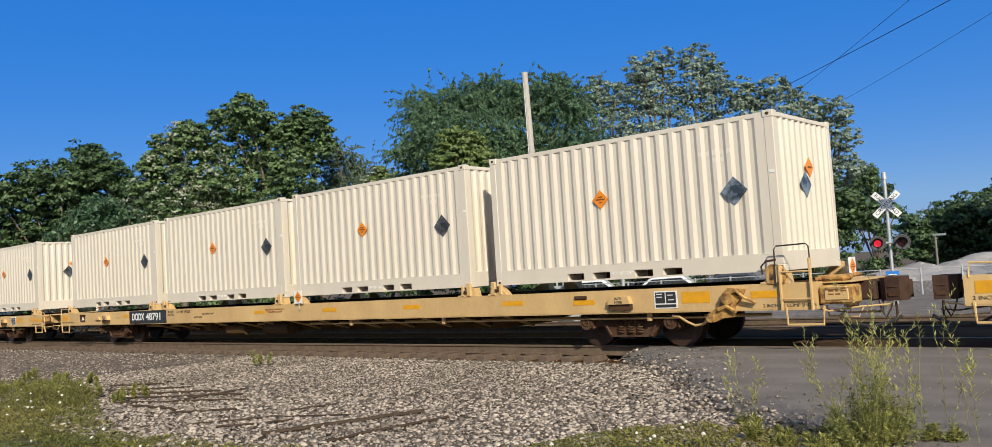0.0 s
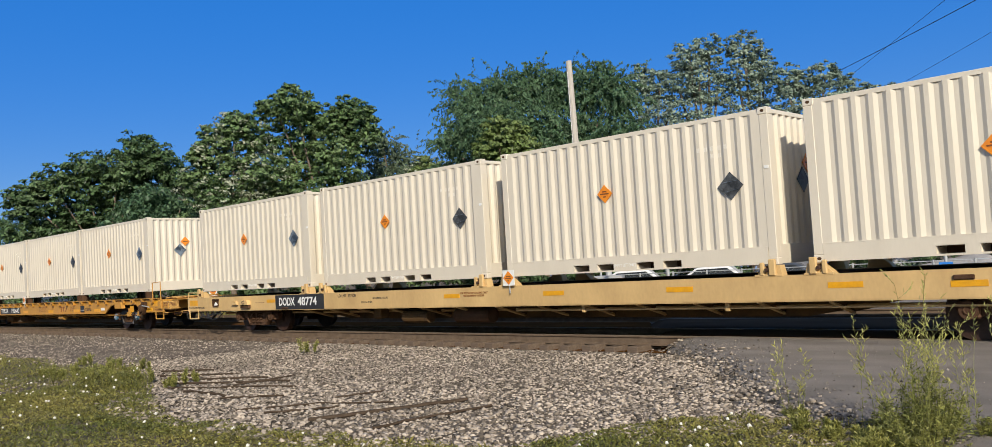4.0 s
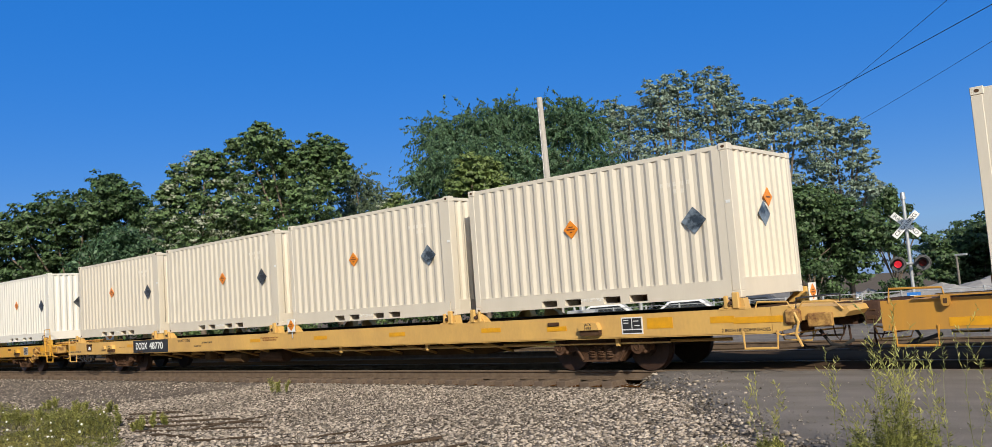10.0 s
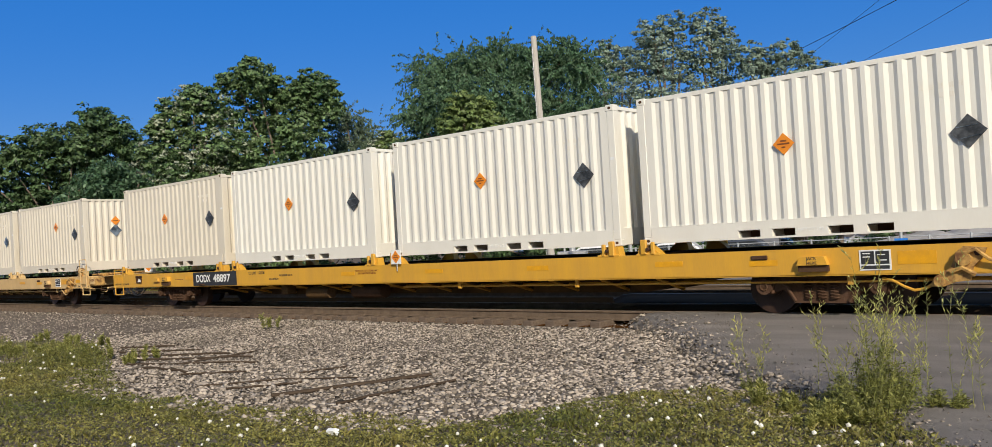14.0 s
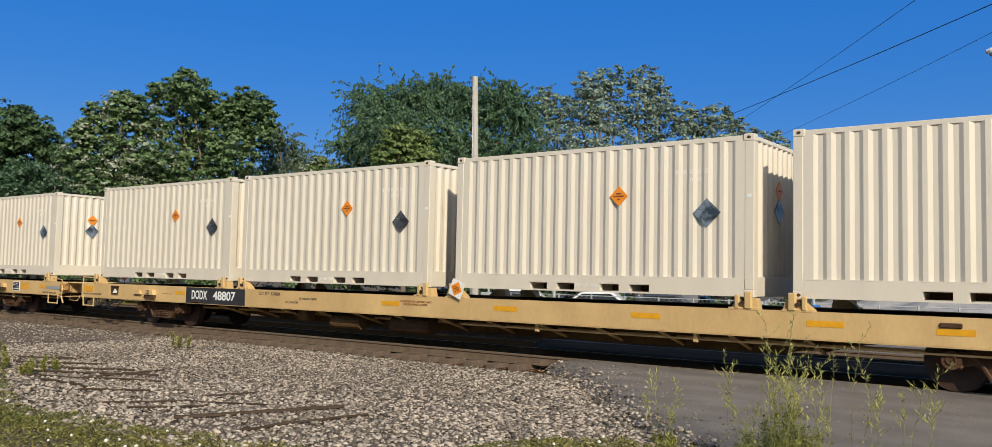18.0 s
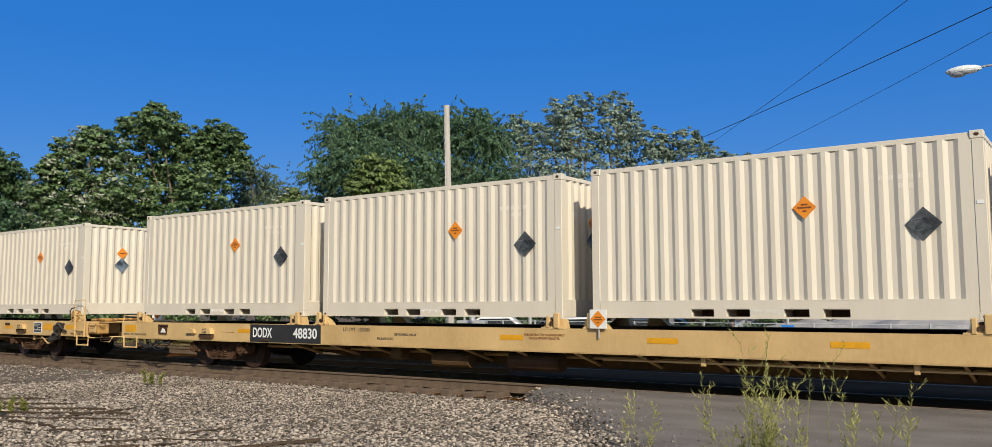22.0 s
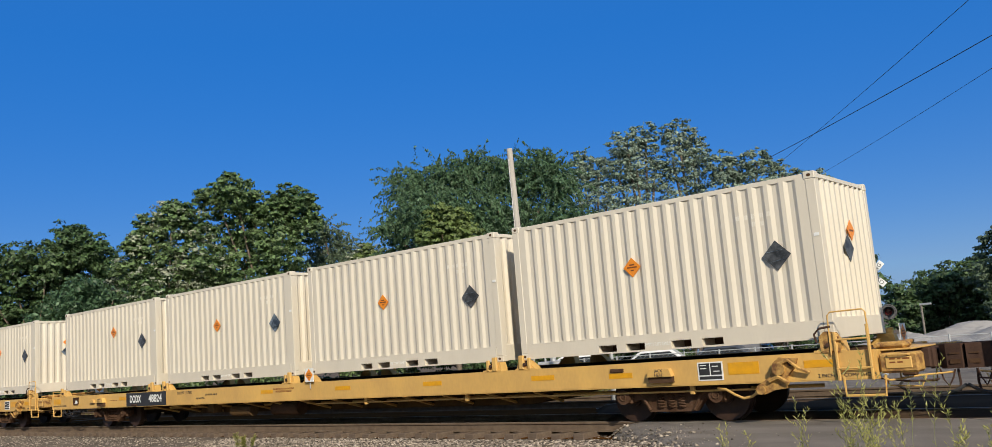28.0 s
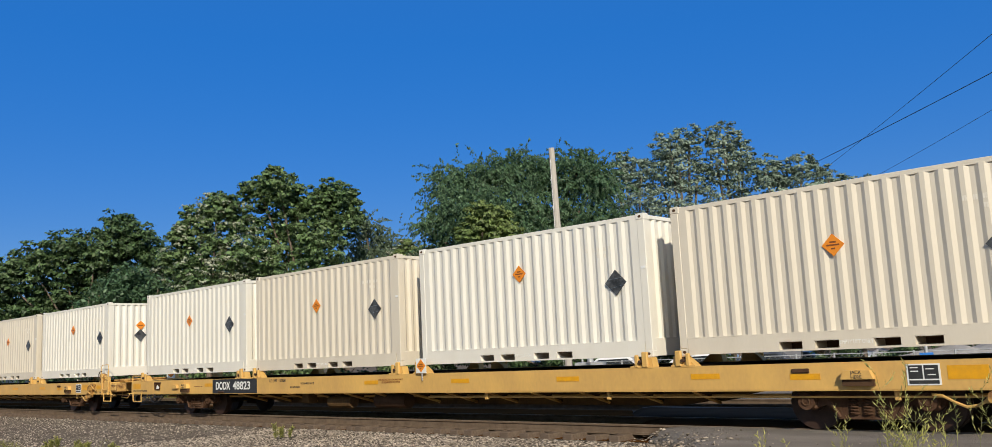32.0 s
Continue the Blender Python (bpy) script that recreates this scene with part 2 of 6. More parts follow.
def box(x0, x1, y0, y1, z0, z1, bevel=0.0, bm=None):
    bm = bm or bmesh.new()
    r = bmesh.ops.create_cube(bm, size=1, matrix=Matrix.LocRotScale(((x0 + x1) / 2, (y0 + y1) / 2, (z0 + z1) / 2), None, (x1 - x0, y1 - y0, z1 - z0)))
    if bevel:
        es = list({e for v in r["verts"] for e in v.link_edges})
        bmesh.ops.bevel(bm, geom=es, offset=bevel, segments=1, affect="EDGES")
    return bm


def rod(a, b, r, n=8, bm=None, r2=None):
    bm = bm or bmesh.new()
    a, b = Vector(a), Vector(b)
    m = Matrix.Translation((a + b) / 2) @ (b - a).to_track_quat("Z", "Y").to_matrix().to_4x4()
    bmesh.ops.create_cone(bm, cap_ends=True, segments=n, radius1=r, radius2=r if r2 is None else r2, depth=(b - a).length, matrix=m)
    return bm


def rods(points, r, n=6):
    """One bent tube through the points."""
    bm = bmesh.new()
    pts = [Vector(p) for p in points]
    rings = []
    up = Vector((0.31, 0.27, 0.91))
    for i, p in enumerate(pts):
        d = (pts[min(i + 1, len(pts) - 1)] - pts[max(i - 1, 0)]).normalized()
        a = d.cross(up).normalized()
        b = d.cross(a)
        rings.append([bm.verts.new(p + (a * math.cos(k * 2 * math.pi / n) + b * math.sin(k * 2 * math.pi / n)) * r) for k in range(n)])
    for s, e in zip(rings, rings[1:]):
        for k in range(n):
            bm.faces.new((s[k], s[(k + 1) % n], e[(k + 1) % n], e[k]))
    bm.faces.new(rings[0][::-1]), bm.faces.new(rings[-1])
    bmesh.ops.recalc_face_normals(bm, faces=bm.faces[:])
    return bm


def prism(outline, y0, y1, axis="y", bm=None):
    """A flat outline of (u, v) pairs drawn out along an axis: u, v are x, z for y, and y, z for x."""
    bm = bm or bmesh.new()
    at = (lambda u, v, w: (u, w, v)) if axis == "y" else (lambda u, v, w: (w, u, v)) if axis == "x" else (lambda u, v, w: (u, v, w))
    a = [bm.verts.new(at(u, v, y0)) for u, v in outline]
    b = [bm.verts.new(at(u, v, y1)) for u, v in outline]
    bm.faces.new(a), bm.faces.new(b[::-1])
    for i in range(len(a)):
        j = (i + 1) % len(a)
        bm.faces.new((a[j], a[i], b[i], b[j]))
    bmesh.ops.recalc_face_normals(bm, faces=bm.faces[:])
    return bm


def base(name, m, label, category, group="", kind=""):
    ob = tagged(new(name), label, category, group, kind)
    ob.matrix_basis = m
    return ob


def lettering(text, size, mat, parent, m, name="lettering", width=None, bold=0.0):
    """Flat letters; m places their middle, with x along the line and z out of the face."""
    cu = bpy.data.curves.new(name, "FONT")
    cu.body, cu.size, cu.align_x, cu.align_y, cu.extrude = text, size, "CENTER", "CENTER", 0.002
    cu.offset = bold
    tmp = bpy.data.objects.new(name, cu)
    me = bpy.data.meshes.new_from_object(tmp)
    bpy.data.objects.remove(tmp)
    if width:
        xs = [v.co.x for v in me.vertices]
        me.transform(Matrix.Diagonal((width / (max(xs) - min(xs)), 1, 1, 1)))
    me.materials.clear()
    me.materials.append(mat)
    me.transform(m)
    ob = new(name, me)
    ob.parent = parent
    return tagged(ob, kind="stuff" if size < 0.12 else "")


NEAR = Matrix.Rotation(radians(90), 4, "X")  # letters that face the camera's side (-y)
FRONT = Matrix.Rotation(radians(90), 4, "Z") @ NEAR  # letters that face +x


# ---- ground ----
TRACK = 14.54
EDGE = [(-60, 34), (0, 16), (4, 3.0), (6.5, -1.4), (7.5, -2.4), (8.3, -3.4), (9.2, -4.6), (11.5, -6.6), (14.0, -9.1), (15.2, -10.2), (22, -15.0), (40, -24), (60, -30)]


def edge(y):
    return float(np.interp(y, [a for a, b in EDGE], [b for a, b in EDGE]))


def ground_z(x, y):
    far = np.interp(y, [17.5, 24, 50, 300], [0, -0.12, -0.7, -0.9])
    near = np.interp(y, [-30, 2, 8, 12.3, 12.8, 13.2, 15.9, 16.4], [-0.35, -0.3, -0.26, -0.24, -0.25, -0.275, -0.275, -0.235])
    z = near + far
    return z + 0.03 * noise.noise((x * 0.5, y * 0.5, 3)) * (1 if y < 12.8 or y > 16.5 else 0.2)


def make_ground():
    xs = np.unique(np.concatenate([[-4000, -1500, -600, -300, -200, -140, -100, -80], np.arange(-60, 20, 0.7), [25, 30, 40, 60, 90, 140, 300, 800, 2500]]))
    ys = np.unique(np.concatenate([[-2500, -600, -200, -80, -40, -20, -10], np.arange(-4, 30, 0.6), np.arange(30, 70, 3), [75, 90, 120, 180, 300, 700, 1800, 4500]]))
    v = [(float(x), float(y), ground_z(x, y)) for y in ys for x in xs]
    w = len(xs)
    f = [(j * w + i, j * w + i + 1, (j + 1) * w + i + 1, (j + 1) * w + i) for j in range(len(ys) - 1) for i in range(w - 1)]
    ob = soup("ground", v, f, SOIL)
    tagged(ob, "grey gravel and dirt beside the railway track", "ground", kind="structure")


make_ground()


SLOPE = ([-30, 4, 9, 12.5, 13.8], [-0.27, -0.22, -0.16, -0.03, -0.005])


def lip(x, y):
    """Where the asphalt ends at y: an uneven crumbling line."""
    return edge(y) + 0.22 * noise.noise((y * 1.3, 5.0, 0)) + 0.10 * noise.noise((y * 4.5, x * 0.3, 2))


def road_z(x, y):
    """The height of stones on the crumbling edge."""
    g = ground_z(x, y)
    k = float(np.interp(x - lip(x, y), [-0.3, -0.12, 0.1, 0.4], [0, 0.4, 0.85, 1]))
    return g + (float(np.interp(y, *SLOPE)) - g) * k if y < 13.8 else g


def make_road():
    """The asphalt crossing: near slope, strip between the rails, far side; each a slab with a rounded ragged edge."""
    road = base("road", pose(0, 0, 0), "worn grey asphalt road over the level crossing", "road", kind="structure")

    def slab(name, ys, x1, top, mat=None):
        v, f = [], []
        for y in ys:
            e = lip(0, y)
            row = [(e - 0.3, -0.06), (e - 0.12, 0.4), (e + 0.1, 0.85), (e + 0.4, 1)] + [(e + 0.4 + (x1 - e) * (k / 13) ** 1.5, 1) for k in range(1, 14)]
            for x, k in row:
                g = ground_z(x, y)
                v.append((x, y, g - 0.05 + (top(y) - g + 0.05) * max(k, 0) + (0.012 * noise.noise((x, y, 7)) + 0.014 * noise.noise((x * 5, y * 5, 1))) * (k > 0)))
        n = 17
        for j in range(len(ys) - 1):
            for i in range(n - 1):
                f.append((j * n + i, j * n + i + 1, (j + 1) * n + i + 1, (j + 1) * n + i))
        ob = soup(name, v, f, mat or ASPHALT, road)
        for p in ob.data.polygons:
            p.use_smooth = True

    slab("near_slab", np.concatenate([np.arange(-3, 6, 0.3), np.arange(6, 13.8, 0.08)]), 30, lambda y: float(np.interp(y, *SLOPE)))
    # the next two slabs have the train's shade in their colour
    slab("middle_slab", np.arange(13.97, 15.2, 0.2), 30, lambda y: -0.015, SHADE_ASPHALT)
    slab("trackside_strip", np.arange(15.36, 18.6, 0.4), 30, lambda y: float(np.interp(y, [15.3, 16.5, 24], [-0.005, -0.02, -0.25])), SHADE_ASPHALT)
    slab("far_slab", np.concatenate([np.arange(18.16, 20, 0.4), np.arange(20, 60, 1.5)]), 30, lambda y: float(np.interp(y, [15.3, 16.5, 24, 60], [-0.005, -0.02, -0.25, -0.62])))


make_road()


def make_track():
    track = base("railway_track", pose(0, TRACK, 0), "steel rails on dark wooden ties in grey ballast", "railway track", kind="structure")
    prof = [(-0.07, -0.18), (0.07, -0.18), (0.07, -0.165), (0.012, -0.15), (0.012, -0.05), (0.035, -0.035), (0.035, -0.004), (-0.035, -0.004), (-0.035, -0.035), (-0.012, -0.05), (-0.012, -0.15), (-0.07, -0.165)]
    for side in (-1, 1):
        c = side * 0.7525
        part("rail", prism([(c + u, v) for u, v in prof], -260, 160, "x"), RUST, track)
        part("rail_head", box(-260, 160, c - 0.03, c + 0.03, -0.004, 0.0), RAILTOP, track, "polished steel running surface")
    # tie plates and joint bars on the near rail
    tie = box(-0.115, 0.115, -1.3, 1.3, -0.36, -0.165, 0.012)
    me = bpy.data.meshes.new("tie")
    tie.to_mesh(me)
    tie.free()
    me.materials.append(TIE)
    rnd = random.Random(5)
    x, k = -9.6, 0
    while x > -150:
        ob = new("tie", me)
        ob.parent = track
        ob.matrix_basis = pose(x + rnd.uniform(-0.03, 0.03), rnd.uniform(-0.06, 0.06), rnd.uniform(-0.01, 0.012), 0, 0, rnd.uniform(-1.2, 1.2))
        x -= 0.52
    plate = box(-0.09, 0.09, -0.94, -0.58, -0.168, -0.156, 0.004)
    me2 = bpy.data.meshes.new("tie_plate")
    plate.to_mesh(me2)
    plate.free()
    me2.materials.append(RUST)
    for i in range(110):
        ob = new("tie_plate", me2)
        ob.parent = track
        ob.matrix_basis = pose(-9.6 - 0.52 * i, 0, 0)
    # sheet over the bed with the train's shade put into its colour
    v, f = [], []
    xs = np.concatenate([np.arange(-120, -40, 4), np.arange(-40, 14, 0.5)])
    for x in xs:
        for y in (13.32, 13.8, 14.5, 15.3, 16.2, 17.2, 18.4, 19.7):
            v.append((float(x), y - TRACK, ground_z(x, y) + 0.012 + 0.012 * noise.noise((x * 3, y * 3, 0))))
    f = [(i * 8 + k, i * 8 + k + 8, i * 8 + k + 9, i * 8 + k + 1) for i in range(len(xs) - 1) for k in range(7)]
    soup("stained_ballast", v, f, SHADE_BED, track, "brown-black ballast darkened for the train's shade, between and beyond the rails")
    # a second track lies beyond
    for side in (-1, 1):
        c = 5.2 + side * 0.7525
        part("far_rail", prism([(c + u, v - 0.02) for u, v in prof], -200, 120, "x"), RUST, track)


make_track()


# ---- containers ----
CL, CW, CH = 6.058, 2.438, 2.591


def corrugated(length, z0, z1, depth, pitch, margin):
    """A folded steel wall along x, its outer folds at y = 0 and the inner ones at y = depth."""
    n = int((length - 2 * margin) // pitch)
    start = -n * pitch / 2
    pts = [(-length / 2, 0.0)]
    for i in range(n):
        x = start + i * pitch
        pts += [(x + pitch * 0.12, 0.0), (x + pitch * 0.36, depth), (x + pitch * 0.62, depth), (x + pitch * 0.86, 0.0)]
    pts.append((length / 2, 0.0))
    v = [(x, y, z0) for x, y in pts] + [(x, y, z1) for x, y in pts]
    m = len(pts)
    f = [(i, i + 1, m + i + 1, m + i) for i in range(m - 1)]
    return v, f


def diamond(size):
    h = size / 2
    return [(-h, 0), (0, -h), (h, 0), (0, h)]


def make_container(paint, dark, layout, end_dark):
    c = base("shipping_container", pose(0, 0, -50), {BEIGE: "beige", CREAM: "cream-white"}[paint] + " corrugated steel freight container with orange and grey diamond placards", "container", "containers on the train")
    hl, hw = CL / 2, CW / 2
    for s in (-1, 1):
        v, f = corrugated(CL - 0.30, 0.30, CH - 0.085, 0.030, 0.262, 0.04)
        ys = s * (hw - 0.012)
        v = [(x, ys - s * y, z) for x, y, z in v]
        soup("side_wall", v, f if s < 0 else [q[::-1] for q in f], paint, c)
        part("top_rail", box(-hl + 0.17, hl - 0.17, s * hw - s * 0.05 - 0.03, s * hw - s * 0.05 + 0.03 + (0.02 if s < 0 else 0), CH - 0.10, CH - 0.02, 0.006), paint, c)
        # bottom rail with fork pockets cut from below
        cuts = [(-1.03, 0.19), (-0.45, 0.19), (0.45, 0.19), (1.03, 0.19)]
        xs = [-hl + 0.16] + [q for m, w in cuts for q in (m - w, m + w)] + [hl - 0.16]
        zs = [0.012, 0.04, 0.158, 0.285]
        bm = bmesh.new()
        grid = [[bm.verts.new((x, s * hw, z)) for z in zs] for x in xs]
        faces = [bm.faces.new((grid[i][k], grid[i + 1][k], grid[i + 1][k + 1], grid[i][k + 1])) for i in range(len(xs) - 1) for k in range(3) if not (i % 2 and k == 1)]
        moved = bmesh.ops.extrude_face_region(bm, geom=faces)["geom"]
        bmesh.ops.translate(bm, vec=(0, -s * 0.06, 0), verts=[g for g in moved if isinstance(g, bmesh.types.BMVert)])
        bmesh.ops.recalc_face_normals(bm, faces=bm.faces[:])
        rail = part("bottom_rail", bm, paint, c)
        for m, w in cuts:
            part("pocket_frame", box(m - w - 0.03, m + w + 0.03, *sorted((s * (hw + 0.004), s * (hw - 0.03))), 0.168, 0.182), paint, rail)
        part("wall_sill", box(-hl + 0.15, hl - 0.15, *sorted((s * (hw - 0.002), s * (hw - 0.06))), 0.287, 0.302), paint, c)
    for x in (-1.03, -0.45, 0.45, 1.03):
        # solid dark block in place of the tunnel's inner shade
        part("fork_pocket", box(x - 0.19, x + 0.19, -hw + 0.45, hw - 0.45, 0.042, 0.155), GRIME_SHADE, c, "dark block for the shade deep in a fork pocket")
        part("pocket_side", box(x - 0.215, x - 0.186, -hw + 0.058, -hw + 0.449, 0.03, 0.165), paint, c)
    for sx in (-1, 1):
        for sy in (-1, 1):
            x0, x1 = sorted((sx * hl, sx * (hl - 0.155)))
            y0, y1 = sorted((sy * (hw - 0.004), sy * (hw - 0.13)))
            part("corner_post", box(x0 + (0.004 if sx < 0 else 0), x1 - (0.004 if sx > 0 else 0), y0, y1, 0.118, CH - 0.118, 0.008), paint, c)
            for z0 in (0.0, CH - 0.118):
                a0, a1 = sorted((sx * hl, sx * (hl - 0.178)))
                b0, b1 = sorted((sy * hw, sy * (hw - 0.162)))
                cast = part("corner_casting", box(a0, a1, b0, b1, z0, z0 + 0.118, 0.01), paint, c)
                m = (a0 + a1) / 2
                # dark disc paints the shade inside the casting's hole
                part("casting_hole", prism([(m + 0.035 * math.cos(k * 0.785), z0 + 0.06 + 0.026 * math.sin(k * 0.785)) for k in range(8)], sy * (hw + 0.002), sy * (hw - 0.02)), GRIME_SHADE, cast)
    # front end: folded wall, sill and header
    v, f = corrugated(CW - 0.24, 0.32, CH - 0.085, 0.036, 0.235, 0.03)
    soup("front_wall", [(hl - 0.012 - y, x, z) for x, y, z in v], f, paint, c)
    part("front_sill", box(hl - 0.06, hl - 0.004, -hw + 0.12, hw - 0.12, 0.012, 0.33, 0.006), paint, c)
    part("front_header", box(hl - 0.07, hl - 0.006, -hw + 0.15, hw - 0.15, CH - 0.10, CH - 0.03, 0.006), paint, c)
    # rear end: two doors with locking bars
    for s in (-1, 1):
        d = part("door", box(-hl + 0.004, -hl + 0.05, *sorted((s * 0.01, s * (hw - 0.13))), 0.13, CH - 0.12, 0.006), paint, c)
        for y in (0.3, 0.8):
            part("locking_bar", rod((-hl - 0.02, s * y, 0.15), (-hl - 0.02, s * y, CH - 0.15), 0.017), GALV, d)
    v, f = corrugated(CL - 0.2, -hw + 0.04, hw - 0.04, 0.02, 0.28, 0.1)
    soup("roof", [(x, z, CH - 0.02 - y) for x, y, z in v], [q[::-1] for q in f], paint, c)
    part("floor_frame", box(-hl + 0.15, hl - 0.15, -hw + 0.07, hw - 0.07, 0.14, 0.19), GRIME_SHADE, c)
    # placards on the near side and on the front end
    ox, oz, dx, dz = layout
    for name, x, z, size, mat in (("orange_placard", ox, oz, 0.35, ORANGE), ("grey_placard", dx, dz, 0.475, dark)):
        p = part(name, prism([(x + u, z + w) for u, w in diamond(size)], -hw + 0.006, -hw - 0.004), mat, c)
        if mat is ORANGE:
            for k, w in ((0.045, 0.10), (0.0, 0.20), (-0.055, 0.06)):
                part("print", box(x - w / 2, x + w / 2, -hw - 0.007, -hw - 0.003, z + k - 0.012, z + k + 0.012), ORANGE_MARK, p)
        else:
            part("fold", rod((x - 0.16, -hw - 0.004, z + 0.06), (x + 0.13, -hw - 0.004, z + 0.08), 0.006, 5), SILVERED, p)
            part("fold", rod((x - 0.1, -hw - 0.004, z - 0.10), (x + 0.16, -hw - 0.004, z - 0.06), 0.006, 5), SILVERED, p)
    for name, y, z, size, mat in (("orange_placard", 0.13 if layout is LOW else -0.06, 1.72 if layout is LOW else 1.77, 0.34, ORANGE), ("grey_placard", -0.07, 1.42, 0.45, end_dark)):
        p = part(name, prism([(y + u, z + w) for u, w in diamond(size)], hl - 0.008, hl + 0.004, "x"), mat, c)
        if mat is ORANGE:
            part("print", box(hl + 0.003, hl + 0.007, y - 0.09, y + 0.09, z - 0.015, z + 0.015), ORANGE_MARK, p)
    # faint code high on the near wall, too worn to read
    bm = bmesh.new()
    for k, z in ((34, 2.0), (35, 2.0), (36, 2.0), (37, 2.0), (38, 2.0), (36, 1.87), (37, 1.87)):
        # in turn on an outer fold and in an inner one
        x, y = -2.754 + k * 0.131, -hw + 0.012 + 0.030 * (k % 2)
        for q in (-0.028, 0.004):
            box(x + q, x + q + 0.024, y - 0.002, y + 0.002, z, z + 0.075, 0, bm)
    tagged(part("worn_code", bm, FAINT, c), kind="stuff")
    # stencil between the pockets, and a data plate on the post
    lettering("EMPTY LIFT ONLY", 0.085, WHITE, c, Matrix.Translation((0, -hw - 0.001, 0.12)) @ NEAR, "stencil", 0.5)
    part("data_plate", box(hl - 0.12, hl - 0.04, -hw - 0.004, -hw + 0.01, 1.58, 1.63), WHITE, c)
    return c


LOW, HIGH, MID, UPPER, BETWEEN = (-0.36, 1.49, 2.28, 1.36), (0.62, 1.68, 2.24, 1.35), (-0.2, 1.60, 2.13, 1.37), (-0.03, 1.76, 2.33, 1.38), (0.4, 1.73, 2.18, 1.35)
KINDS = {
    "a": make_container(BEIGE, SLATE, LOW, SLATE), "b": make_container(BEIGE, SILVERED, LOW, SILVERED), "c": make_container(CREAM, SLATE, LOW, SLATE),
    "e": make_container(BEIGE, SLATE, HIGH, SILVERED), "f": make_container(BEIGE, SILVERED, HIGH, SILVERED),
    "g": make_container(BEIGE, SLATE, MID, SILVERED), "h": make_container(CREAM, SLATE, UPPER, SLATE), "i": make_container(BEIGE, SLATE, BETWEEN, SILVERED), "j": make_container(CREAM, SLATE, MID, SLATE), "k": make_container(BEIGE, SLATE, MID, SLATE), "l": make_container(BEIGE, SLATE, (0.25, 1.46, 2.28, 1.36), SLATE),
}

# ---- flat cars ----
DECK, SILL = 1.05, 0.64
HALF = 14.0


def bar_print(parent, x, z, width, lines, gap=0.05, mat=None, y=-1.36):
    """Small writing that cannot be read: rows of short bars."""
    bm = bmesh.new()
    rnd = random.Random(int(x * 100))
    for i in range(lines):
        q = x
        while q < x + width * (1 - 0.15 * (i % 2)):
            w = rnd.uniform(0.04, 0.10)
            box(q, q + w, y - 0.002, y + 0.01, z - i * gap, z - i * gap + min(0.022, gap * 0.45), 0, bm)
            q += w + 0.025
    return tagged(part("small_print", bm, mat or ORANGE_MARK, parent), kind="stuff")


